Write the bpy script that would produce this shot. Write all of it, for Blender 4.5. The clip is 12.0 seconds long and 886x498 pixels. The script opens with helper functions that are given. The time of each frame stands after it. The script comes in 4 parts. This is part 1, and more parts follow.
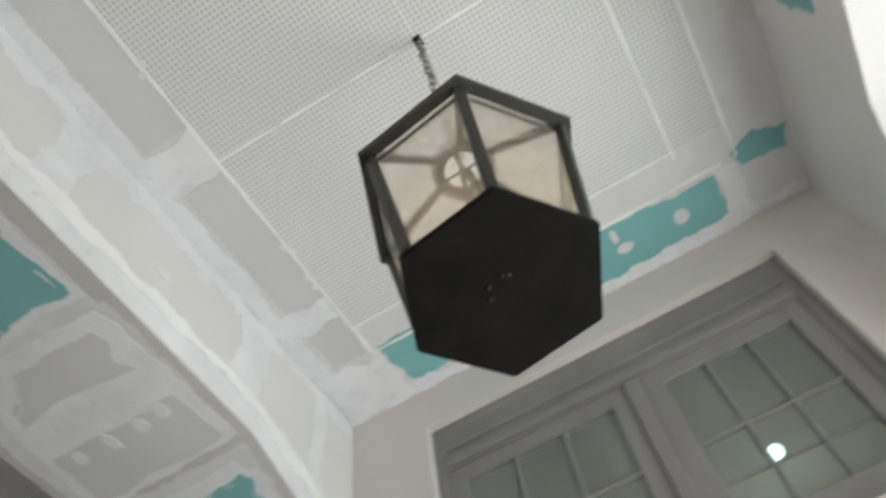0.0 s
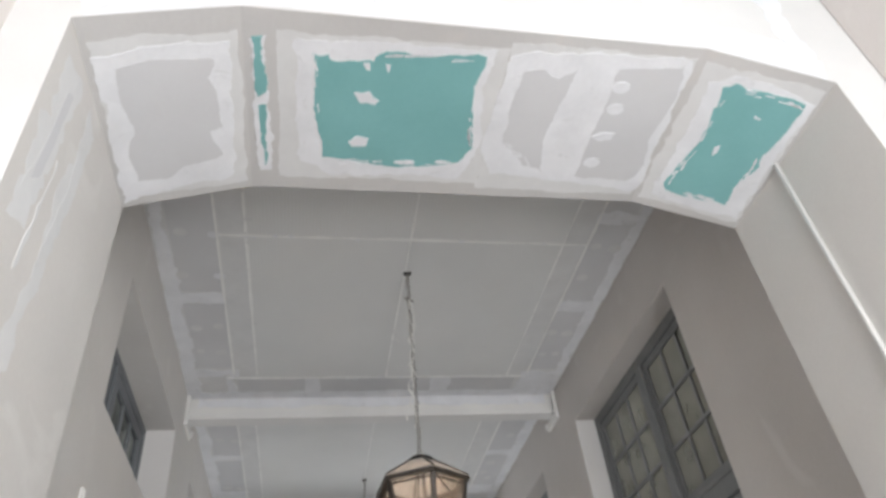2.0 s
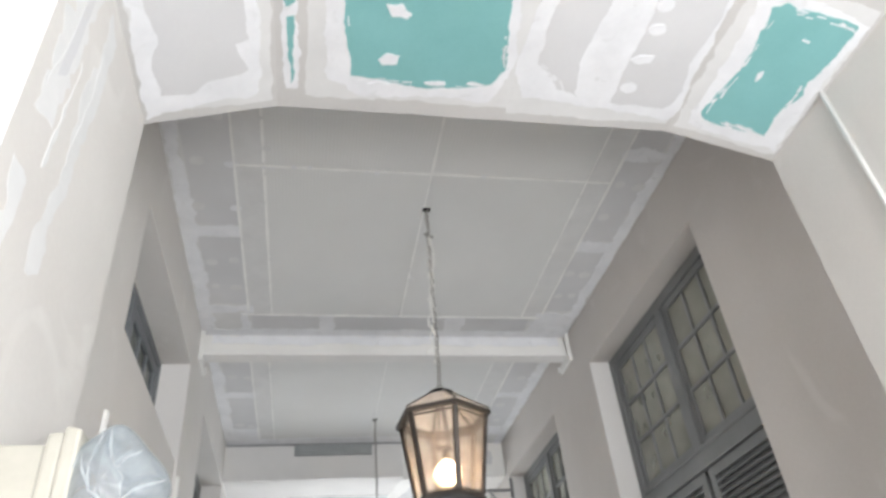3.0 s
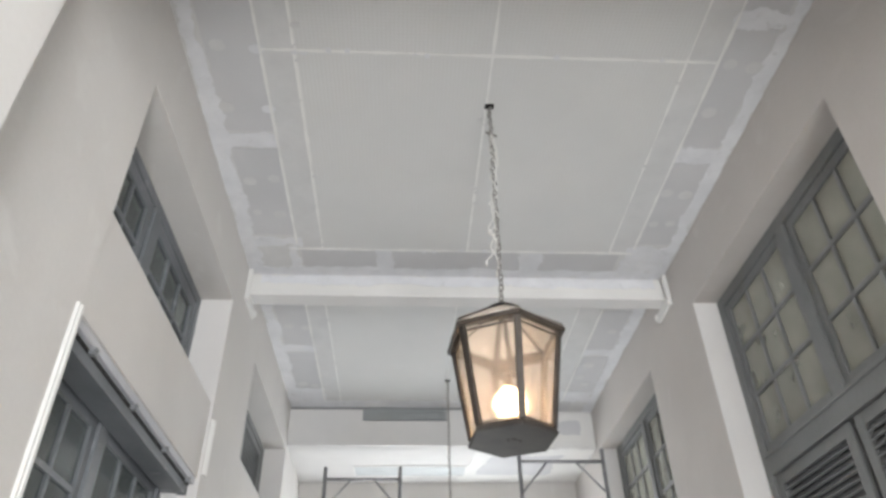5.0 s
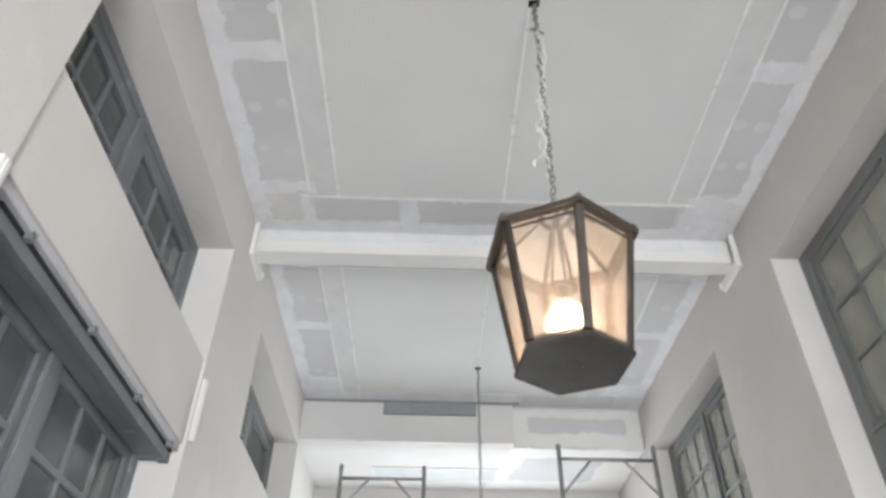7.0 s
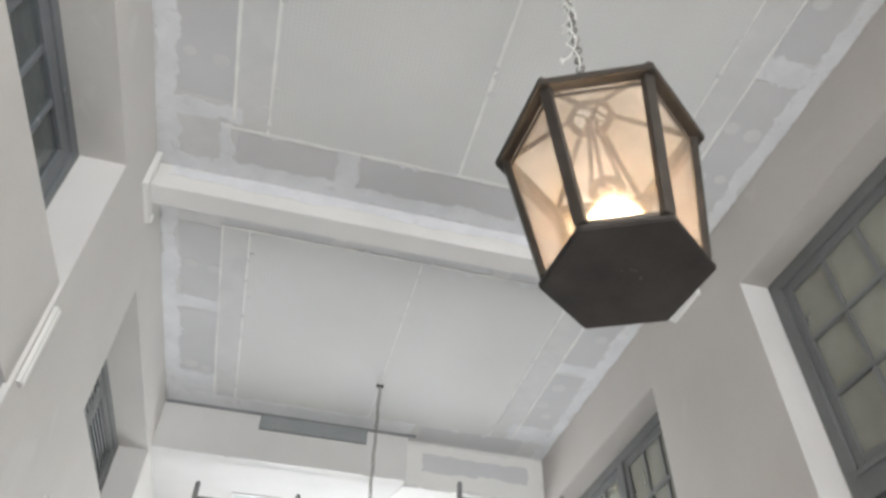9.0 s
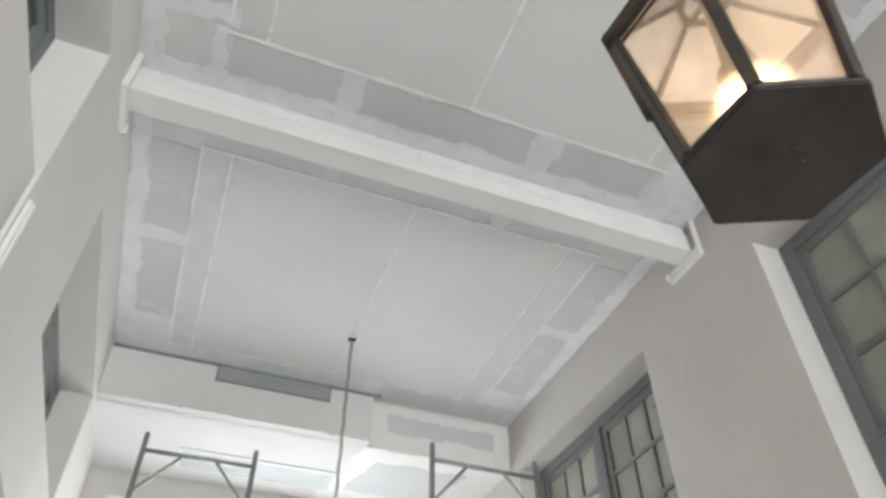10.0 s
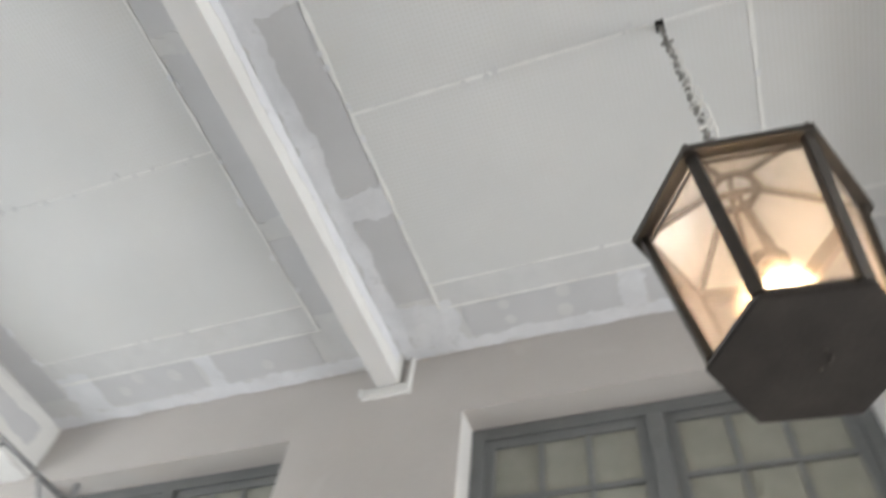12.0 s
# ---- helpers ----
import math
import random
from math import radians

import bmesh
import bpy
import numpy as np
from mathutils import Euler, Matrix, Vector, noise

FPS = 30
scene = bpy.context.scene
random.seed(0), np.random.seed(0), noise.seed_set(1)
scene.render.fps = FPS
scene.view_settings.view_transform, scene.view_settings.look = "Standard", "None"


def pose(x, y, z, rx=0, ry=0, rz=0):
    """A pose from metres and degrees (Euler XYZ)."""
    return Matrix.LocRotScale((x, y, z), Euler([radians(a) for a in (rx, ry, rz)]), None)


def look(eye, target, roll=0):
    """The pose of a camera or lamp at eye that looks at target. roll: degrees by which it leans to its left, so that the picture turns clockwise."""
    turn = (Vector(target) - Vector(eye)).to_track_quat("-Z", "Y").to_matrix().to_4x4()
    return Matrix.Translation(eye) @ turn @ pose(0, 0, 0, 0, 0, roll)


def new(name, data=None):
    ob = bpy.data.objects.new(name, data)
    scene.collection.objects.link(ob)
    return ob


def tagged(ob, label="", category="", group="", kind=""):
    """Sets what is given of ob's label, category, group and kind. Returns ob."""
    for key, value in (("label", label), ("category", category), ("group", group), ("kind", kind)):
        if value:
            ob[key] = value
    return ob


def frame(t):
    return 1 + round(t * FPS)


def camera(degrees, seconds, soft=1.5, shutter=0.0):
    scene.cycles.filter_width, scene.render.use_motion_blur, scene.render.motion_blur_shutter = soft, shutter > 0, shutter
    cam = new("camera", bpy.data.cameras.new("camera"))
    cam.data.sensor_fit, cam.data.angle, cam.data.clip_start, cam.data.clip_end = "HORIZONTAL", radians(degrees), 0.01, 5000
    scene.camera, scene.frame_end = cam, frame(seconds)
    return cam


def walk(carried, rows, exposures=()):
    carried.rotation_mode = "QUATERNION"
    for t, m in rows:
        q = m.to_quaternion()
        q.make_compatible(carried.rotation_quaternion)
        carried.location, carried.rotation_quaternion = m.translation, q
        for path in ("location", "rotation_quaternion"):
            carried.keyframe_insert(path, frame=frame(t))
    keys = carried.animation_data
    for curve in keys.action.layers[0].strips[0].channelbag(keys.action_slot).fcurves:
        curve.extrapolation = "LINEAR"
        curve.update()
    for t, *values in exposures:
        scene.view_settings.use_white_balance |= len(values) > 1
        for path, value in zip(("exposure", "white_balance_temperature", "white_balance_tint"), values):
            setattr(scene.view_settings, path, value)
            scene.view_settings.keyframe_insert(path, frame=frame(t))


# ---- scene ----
cam = camera(64.3, 12.0, soft=3.0, shutter=0.35)
PATH = [
    (0, (-0.126, 0.213, 1.803), (0.796, 0.53, 3.549), -12.5),
    (0.5, (-0.092, 0.16, 1.802), (0.701, 0.905, 3.48), -7.6),
    (0.8, (-0.086, 0.122, 1.792), (0.604, 1.092, 3.399), -7.0),
    (1, (-0.091, 0.122, 1.779), (0.467, 1.252, 3.332), -6.2),
    (1.5, (-0.105, 0.207, 1.743), (0.291, 1.576, 3.146), -6.7),
    (2, (-0.171, 0.297, 1.737), (0.195, 1.792, 3.015), -7.4),
    (2.5, (-0.249, 0.35, 1.71), (0.135, 1.903, 2.911), -7.0),
    (3, (-0.286, 0.478, 1.699), (0.078, 2.054, 2.875), -6.0),
    (3.5, (-0.144, 0.677, 1.717), (0.139, 2.295, 2.858), -4.5),
    (3.6, (-0.162, 0.731, 1.712), (0.116, 2.35, 2.853), -4.6),
    (5.3, (0.077, 1.644, 1.72), (0.159, 3.236, 2.928), -1.1),
    (5.5, (0.069, 1.727, 1.704), (0.148, 3.294, 2.944), -1.3),
    (6, (0.066, 1.979, 1.705), (0.122, 3.506, 2.995), -0.1),
    (6.5, (0.049, 2.224, 1.72), (0.104, 3.741, 3.021), 0.1),
    (7, (0.059, 2.486, 1.692), (0.086, 4.044, 2.946), 0.8),
    (7.2, (0.051, 2.586, 1.683), (0.078, 4.141, 2.94), 1.2),
    (8.8, (-0.204, 3.404, 1.702), (0.125, 4.795, 3.101), 0.9),
    (9, (-0.202, 3.508, 1.724), (0.135, 4.892, 3.128), 1.4),
    (9.5, (-0.306, 3.755, 1.711), (0.104, 5.118, 3.116), 0.9),
    (10, (-0.495, 4.033, 1.741), (0.036, 5.388, 3.113), -0.3),
    (10.5, (-0.586, 4.222, 1.73), (0.092, 5.545, 3.068), -1.2),
    (11, (-0.6, 4.491, 1.757), (0.2, 5.703, 3.132), 0.2),
    (11.5, (-0.628, 4.746, 1.755), (0.309, 5.686, 3.251), 3.0),
    (12, (-0.684, 4.983, 1.769), (0.362, 5.506, 3.392), 8.7),
]
walk(cam, [(t, look(eye, target, roll)) for t, eye, target, roll in PATH], [
    (0.0, -1.45, 6600, 6), (0.5, -1.3, 6560, 7), (1.0, -1.2, 6560, 11), (1.5, -1.05, 6500, 10), (2.0, -0.54, 6480, 11), (2.5, -0.29, 6470, 10), (3.0, -0.07, 6460, 10), (3.5, 0.03, 6460, 10),
    (5.5, 0.07, 6450, 10), (6.0, 0.15, 6430, 9), (6.5, 0.19, 6400, 9), (7.0, 0.22, 6380, 10), (9.0, 0.13, 6480, 9), (10.0, 0.15, 6480, 8), (11.0, 0.19, 6480, 8), (12.0, 0.27, 6470, 9)])
SKY_STRENGTH, FRONT_WATTS, END_WATTS, BULB_STRENGTH = 0.12, 450, 80, 28.0

# ---- world and large lights ----
world = bpy.data.worlds.new("overcast_sky")
scene.world = world
world.use_nodes = True
wn, wl = world.node_tree.nodes, world.node_tree.links
sky = wn.new("ShaderNodeTexSky")
sky.sky_type = "NISHITA"
sky.sun_disc = False
sky.sun_elevation = radians(48)
sky.sun_rotation = radians(200)
sky.air_density, sky.dust_density = 1.0, 4.0
wn["Background"].inputs["Strength"].default_value = SKY_STRENGTH
wl.new(sky.outputs["Color"], wn["Background"].inputs["Color"])

sun_data = bpy.data.lights.new("sun", "SUN")
sun_data.energy, sun_data.angle, sun_data.color = 0.8, radians(12), (1.0, 0.96, 0.9)
sun = new("sun", sun_data)
sun.matrix_world = look((0, -20, 24), (0, 0, 0))


def daylight(name, place, aim, wide, high, watts, colour=(0.962, 0.98, 0.982)):
    """An area lamp that stands in for the sky's light in an opening."""
    data = bpy.data.lights.new(name, "AREA")
    data.shape, data.size, data.size_y, data.energy, data.color = "RECTANGLE", wide, high, watts, colour
    ob = new(name, data)
    ob.matrix_world = look(place, aim)
    return ob


daylight("daylight_front", (1.35, -2.3, 1.9), (0.1, 3.0, 3.9), 1.9, 3.6, FRONT_WATTS)
daylight("daylight_end", (0.6, 11.15, 2.3), (0.3, 4.0, 2.6), 2.2, 4.2, END_WATTS, (0.93, 0.98, 1.0))


# ---- materials ----
def principled(name):
    m = bpy.data.materials.new(name)
    m.use_nodes = True
    return m, m.node_tree.nodes, m.node_tree.links, m.node_tree.nodes["Principled BSDF"]


def surface(name, dark, light, scale=3.0, rough=0.75, bump=0.15, grain=60.0, metal=0.0, stain=None, fine=0.25):
    """Two colours mixed by broad and fine noise, with a fine relief."""
    m, n, l, b = principled(name)
    geo = n.new("ShaderNodeNewGeometry")
    broad, small = n.new("ShaderNodeTexNoise"), n.new("ShaderNodeTexNoise")
    broad.inputs["Scale"].default_value, broad.inputs["Detail"].default_value = scale, 6
    small.inputs["Scale"].default_value, small.inputs["Detail"].default_value = grain, 4
    l.new(geo.outputs["Position"], broad.inputs["Vector"])
    l.new(geo.outputs["Position"], small.inputs["Vector"])
    mix = n.new("ShaderNodeMath")
    mix.operation = "MULTIPLY_ADD"
    l.new(small.outputs["Fac"], mix.inputs[0])
    mix.inputs[1].default_value = fine
    l.new(broad.outputs["Fac"], mix.inputs[2])
    ramp = n.new("ShaderNodeValToRGB")
    ramp.color_ramp.elements[0].position, ramp.color_ramp.elements[0].color = 0.38, (*dark, 1)
    ramp.color_ramp.elements[1].position, ramp.color_ramp.elements[1].color = 0.85, (*light, 1)
    l.new(mix.outputs[0], ramp.inputs["Fac"])
    colour = ramp.outputs["Color"]
    if stain:
        blot = n.new("ShaderNodeTexNoise")
        blot.inputs["Scale"].default_value, blot.inputs["Detail"].default_value = stain[1], 8
        blot.inputs["Distortion"].default_value = 1.2
        l.new(geo.outputs["Position"], blot.inputs["Vector"])
        cut = n.new("ShaderNodeValToRGB")
        cut.color_ramp.elements[0].position, cut.color_ramp.elements[0].color = stain[2], (0, 0, 0, 1)
        cut.color_ramp.elements[1].position, cut.color_ramp.elements[1].color = stain[2] + 0.08, (1, 1, 1, 1)
        l.new(blot.outputs["Fac"], cut.inputs["Fac"])
        over = n.new("ShaderNodeMix")
        over.data_type = "RGBA"
        l.new(cut.outputs["Color"], over.inputs["Factor"])
        l.new(colour, over.inputs["A"])
        over.inputs["B"].default_value = (*stain[0], 1)
        colour = over.outputs["Result"]
    l.new(colour, b.inputs["Base Color"])
    b.inputs["Roughness"].default_value, b.inputs["Metallic"].default_value = rough, metal
    bp = n.new("ShaderNodeBump")
    bp.inputs["Strength"].default_value, bp.inputs["Distance"].default_value = bump, 0.004
    l.new(small.outputs["Fac"], bp.inputs["Height"])
    l.new(bp.outputs["Normal"], b.inputs["Normal"])
    return m


def perforated_board(name, hole_grey):
    """Grey acoustic board with round holes at 25 mm."""
    m = surface(name, (0.655, 0.66, 0.66), (0.735, 0.74, 0.74), 1.2, 0.8, 0.05)
    n, l = m.node_tree.nodes, m.node_tree.links
    b = n["Principled BSDF"]
    geo = n.new("ShaderNodeNewGeometry")
    frac = n.new("ShaderNodeVectorMath")
    frac.operation = "MULTIPLY"
    frac.inputs[1].default_value = (40, 40, 0)
    l.new(geo.outputs["Position"], frac.inputs[0])
    part_of = n.new("ShaderNodeVectorMath")
    part_of.operation = "FRACTION"
    l.new(frac.outputs[0], part_of.inputs[0])
    off = n.new("ShaderNodeVectorMath")
    off.operation = "DISTANCE"
    off.inputs[1].default_value = (0.5, 0.5, 0)
    l.new(part_of.outputs[0], off.inputs[0])
    hole = n.new("ShaderNodeMapRange")
    hole.inputs["From Min"].default_value, hole.inputs["From Max"].default_value = 0.20, 0.33
    l.new(off.outputs["Value"], hole.inputs["Value"])
    mix = n.new("ShaderNodeMix")
    mix.data_type = "RGBA"
    l.new(hole.outputs["Result"], mix.inputs["Factor"])
    mix.inputs["A"].default_value = (hole_grey, hole_grey, hole_grey * 0.98, 1)
    l.new(b.inputs["Base Color"].links[0].from_socket, mix.inputs["B"])
    l.new(mix.outputs["Result"], b.inputs["Base Color"])
    return m


WALL = surface("primed_plaster", (0.60, 0.582, 0.562), (0.68, 0.662, 0.642), 1.1, 0.8, 0.2, 45, stain=((0.675, 0.66, 0.64), 1.7, 0.60))
WALL_PINK = surface("pinkish_primed_plaster", (0.625, 0.583, 0.560), (0.705, 0.662, 0.638), 1.1, 0.8, 0.2, 45, stain=((0.70, 0.665, 0.645), 1.7, 0.60))
# darker copy of WALL: the right wall's weaker light is put into its colour
WALL_SHADED = surface("shaded_primed_plaster", (0.50, 0.472, 0.450), (0.58, 0.551, 0.529), 1.0, 0.85, 0.22, 45, stain=((0.57, 0.543, 0.522), 1.9, 0.62))
WALL_BARE = surface("skim_plaster", (0.51, 0.503, 0.497), (0.585, 0.575, 0.568), 1.4, 0.85, 0.25, 50, stain=((0.58, 0.56, 0.545), 2.6, 0.62))
# lighter wall colour that holds the daylight falling on recess sides
REVEAL_LIT = surface("lit_reveal_plaster", (0.69, 0.675, 0.665), (0.76, 0.745, 0.735), 1.6, 0.75, 0.18, 50)
WHITE = surface("white_primer", (0.74, 0.735, 0.72), (0.82, 0.815, 0.80), 2.0, 0.7, 0.15, 55)
COMPOUND = surface("joint_compound", (0.695, 0.703, 0.728), (0.805, 0.813, 0.84), 5.0, 0.85, 0.35, 35, stain=((0.665, 0.672, 0.69), 9.0, 0.62))
FILLER = surface("fresh_white_filler", (0.80, 0.80, 0.79), (0.89, 0.89, 0.88), 7.0, 0.85, 0.3, 40)
THIN_COMPOUND = surface("thin_compound", (0.635, 0.637, 0.64), (0.705, 0.707, 0.71), 6.0, 0.85, 0.3, 30)
BOARD = surface("grey_gypsum_board", (0.575, 0.577, 0.592), (0.635, 0.637, 0.652), 2.0, 0.85, 0.1, 70)
BOARD_PALE = surface("pale_gypsum_board", (0.665, 0.658, 0.652), (0.735, 0.727, 0.72), 2.0, 0.85, 0.1, 70)
TEAL = surface("green_gypsum_board", (0.18, 0.405, 0.405), (0.225, 0.48, 0.482), 2.2, 0.8, 0.1, 60)
PERFORATED = perforated_board("perforated_board", 0.43)
PERFORATED_DUSTY = perforated_board("dusty_perforated_board", 0.66)
FRAME_BLUE = surface("blue_grey_paint", (0.135, 0.146, 0.160), (0.19, 0.201, 0.217), 2.5, 0.5, 0.15, 40, stain=((0.27, 0.28, 0.30), 5.0, 0.63))
FRAME_PALE = surface("pale_grey_paint", (0.205, 0.197, 0.194), (0.27, 0.26, 0.256), 2.5, 0.5, 0.15, 40)
LINING = surface("lavender_grey_paint", (0.45, 0.46, 0.49), (0.53, 0.54, 0.57), 2.5, 0.55, 0.15, 40)
FRAME_GREEN = surface("grey_green_paint", (0.150, 0.156, 0.160), (0.205, 0.211, 0.213), 2.5, 0.5, 0.15, 40)
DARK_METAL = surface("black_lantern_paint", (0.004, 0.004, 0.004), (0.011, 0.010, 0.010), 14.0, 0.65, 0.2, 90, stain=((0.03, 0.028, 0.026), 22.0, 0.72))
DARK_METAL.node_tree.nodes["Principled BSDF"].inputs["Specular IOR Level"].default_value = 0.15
# frame brown, lightened a little for the bloom of the bulb
BRONZE = surface("brown_lantern_frame", (0.040, 0.034, 0.029), (0.080, 0.066, 0.055), 9.0, 0.45, 0.2, 70, 0.3)
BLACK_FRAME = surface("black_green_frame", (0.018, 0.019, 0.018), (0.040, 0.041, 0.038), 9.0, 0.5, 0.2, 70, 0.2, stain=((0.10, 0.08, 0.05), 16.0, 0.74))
# dark plate whose brown is raised to imitate glare from the bulb
GLARE_PLATE = surface("brown_plate_in_glare", (0.038, 0.032, 0.029), (0.070, 0.060, 0.053), 7.0, 0.6, 0.2, 80, stain=((0.08, 0.067, 0.057), 9.0, 0.70))
CHAIN = surface("dull_chain_steel", (0.19, 0.18, 0.17), (0.36, 0.345, 0.325), 30.0, 0.45, 0.2, 80, 0.6)
WIRE = surface("white_wire_sheath", (0.70, 0.69, 0.66), (0.80, 0.79, 0.76), 20.0, 0.5, 0.1, 60)
STEEL = surface("scaffold_steel", (0.28, 0.28, 0.29), (0.42, 0.42, 0.43), 12.0, 0.5, 0.3, 50, 0.5, stain=((0.24, 0.17, 0.13), 9.0, 0.66))
GRILLE_SLAT = surface("pale_aluminium_slat", (0.46, 0.49, 0.50), (0.54, 0.57, 0.58), 6.0, 0.5, 0.05, 60)
GRILLE = surface("grey_aluminium", (0.24, 0.25, 0.26), (0.32, 0.33, 0.34), 6.0, 0.45, 0.05, 60, 0.4)
SLOT = surface("pale_grille_metal", (0.55, 0.58, 0.59), (0.63, 0.66, 0.67), 6.0, 0.5, 0.05, 60)
DARK = surface("dark_gap", (0.02, 0.02, 0.02), (0.04, 0.04, 0.04), 6.0, 0.9, 0.05, 60)
FLOOR = surface("dusty_cement_floor", (0.27, 0.258, 0.246), (0.37, 0.354, 0.338), 0.9, 0.8, 0.3, 25, stain=((0.29, 0.278, 0.265), 1.4, 0.62))
GROUND = surface("paved_ground", (0.33, 0.32, 0.30), (0.45, 0.44, 0.42), 0.5, 0.9, 0.3, 12)
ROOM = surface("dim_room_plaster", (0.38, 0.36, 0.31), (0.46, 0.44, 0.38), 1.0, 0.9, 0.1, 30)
BLIND = surface("cream_blind_cloth", (0.57, 0.555, 0.51), (0.65, 0.635, 0.59), 2.0, 0.9, 0.2, 90)
GREENISH = surface("grey_green_blind", (0.30, 0.365, 0.34), (0.37, 0.435, 0.405), 2.0, 0.9, 0.2, 90)
FOAM = surface("white_casing", (0.42, 0.405, 0.355), (0.50, 0.48, 0.425), 5.0, 0.5, 0.1, 40)


def window_glass(name, colour, least, most):
    """Slightly dusty pane."""
    m, n, l, b = principled(name)
    noise_tex = n.new("ShaderNodeTexNoise")
    noise_tex.inputs["Scale"].default_value, noise_tex.inputs["Detail"].default_value = 5.0, 6
    geo = n.new("ShaderNodeNewGeometry")
    l.new(geo.outputs["Position"], noise_tex.inputs["Vector"])
    clear = n.new("ShaderNodeBsdfTransparent")
    clear.inputs["Color"].default_value = (0.86, 0.89, 0.86, 1)
    b.inputs["Base Color"].default_value = (*colour, 1)
    b.inputs["Roughness"].default_value = 0.08
    b.inputs["Specular IOR Level"].default_value = 0.6
    mix = n.new("ShaderNodeMixShader")
    dust = n.new("ShaderNodeMapRange")
    dust.inputs["To Min"].default_value, dust.inputs["To Max"].default_value = least, most
    l.new(noise_tex.outputs["Fac"], dust.inputs["Value"])
    l.new(dust.outputs["Result"], mix.inputs["Fac"])
    l.new(clear.outputs[0], mix.inputs[1])
    l.new(b.outputs[0], mix.inputs[2])
    l.new(mix.outputs[0], n["Material Output"].inputs["Surface"])
    return m


def film(name, colour, cover, gloss=0.15, streaks=0.12, scale=6.0):
    """Thin see-through sheet that scatters part of the light: dusty glass or plastic foil."""
    m, n, l, b = principled(name)
    geo = n.new("ShaderNodeNewGeometry")
    noise_tex = n.new("ShaderNodeTexNoise")
    noise_tex.inputs["Scale"].default_value, noise_tex.inputs["Detail"].default_value = scale, 8
    noise_tex.inputs["Distortion"].default_value = 0.8
    l.new(geo.outputs["Position"], noise_tex.inputs["Vector"])
    clear, milky, shine = n.new("ShaderNodeBsdfTransparent"), n.new("ShaderNodeBsdfTranslucent"), n.new("ShaderNodeBsdfGlossy")
    diff = n.new("ShaderNodeBsdfDiffuse")
    milky.inputs["Color"].default_value = diff.inputs["Color"].default_value = (*colour, 1)
    shine.inputs["Roughness"].default_value = 0.07
    both, body, top = n.new("ShaderNodeMixShader"), n.new("ShaderNodeMixShader"), n.new("ShaderNodeMixShader")
    l.new(milky.outputs[0], both.inputs[1])
    l.new(diff.outputs[0], both.inputs[2])
    amount = n.new("ShaderNodeMapRange")
    amount.inputs["From Min"].default_value, amount.inputs["From Max"].default_value = 0.3, 0.7
    amount.inputs["To Min"].default_value, amount.inputs["To Max"].default_value = cover - streaks, cover + streaks
    l.new(noise_tex.outputs["Fac"], amount.inputs["Value"])
    l.new(amount.outputs["Result"], body.inputs["Fac"])
    l.new(clear.outputs[0], body.inputs[1])
    l.new(both.outputs[0], body.inputs[2])
    top.inputs["Fac"].default_value = gloss
    l.new(body.outputs[0], top.inputs[1])
    l.new(shine.outputs[0], top.inputs[2])
    l.new(top.outputs[0], n["Material Output"].inputs["Surface"])
    return m


def glow(name, colour, strength):
    m, n, l, b = principled(name)
    b.inputs["Emission Color"].default_value = (*colour, 1)
    b.inputs["Emission Strength"].default_value = strength
    b.inputs["Base Color"].default_value = (*colour, 1)
    return m


GLASS = window_glass("window_glass", (0.42, 0.43, 0.40), 0.18, 0.38)
DUSTY_GLASS = window_glass("dusty_window_glass", (0.54, 0.53, 0.475), 0.32, 0.55)
BLUE_GLASS = window_glass("bluish_window_glass", (0.17, 0.19, 0.20), 0.32, 0.55)
# dusty panes; their peach tint also carries some of the bulb's warm light
LANTERN_GLASS = film("dusty_lantern_glass", (0.86, 0.72, 0.61), 0.13, 0.07, 0.05, 5.0)
ROOF_GLASS = film("whitened_roof_glass", (0.88, 0.83, 0.78), 0.62, 0.05, 0.08, 9.0)
CLEAR_GLASS = film("clear_lantern_glass", (0.66, 0.63, 0.55), 0.13, 0.04, 0.06, 7.0)
CLEAR_ROOF = film("greyed_roof_glass", (0.64, 0.63, 0.56), 0.34, 0.04, 0.08, 9.0)
PLASTIC = film("bluish_plastic_foil", (0.47, 0.525, 0.565), 0.56, 0.03, 0.22, 9.0)


FOLD = film("doubled_plastic_foil", (0.68, 0.72, 0.75), 0.55, 0.02, 0.15, 12.0)


def add_halo(m, share):
    """Adds warm rough refraction to a glass, imitating the bloom round a lamp seen through it."""
    n, l = m.node_tree.nodes, m.node_tree.links
    spread, mix, out = n.new("ShaderNodeBsdfRefraction"), n.new("ShaderNodeMixShader"), n["Material Output"]
    spread.inputs["Roughness"].default_value, spread.inputs["IOR"].default_value = 0.42, 1.20
    spread.inputs["Color"].default_value = (1.0, 0.86, 0.68, 1)
    before = out.inputs["Surface"].links[0].from_socket
    mix.inputs["Fac"].default_value = share
    l.new(before, mix.inputs[1])
    l.new(spread.outputs[0], mix.inputs[2])
    l.new(mix.outputs[0], out.inputs["Surface"])


add_halo(LANTERN_GLASS, 0.15)
add_halo(CLEAR_GLASS, 0.03)
BULB = glow("lit_bulb", (1.0, 0.785, 0.55), BULB_STRENGTH)
# film of the shell added round each bulb as its bloom
BULB_BLOOM = film("bulb_bloom_film", (1.0, 0.88, 0.70), 0.31, 0.0, 0.05, 12.0)
add_halo(BULB_BLOOM, 0.22)
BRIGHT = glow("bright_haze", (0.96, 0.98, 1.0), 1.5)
SPOT = glow("reflection_glow", (0.75, 1.0, 1.0), 14.0)


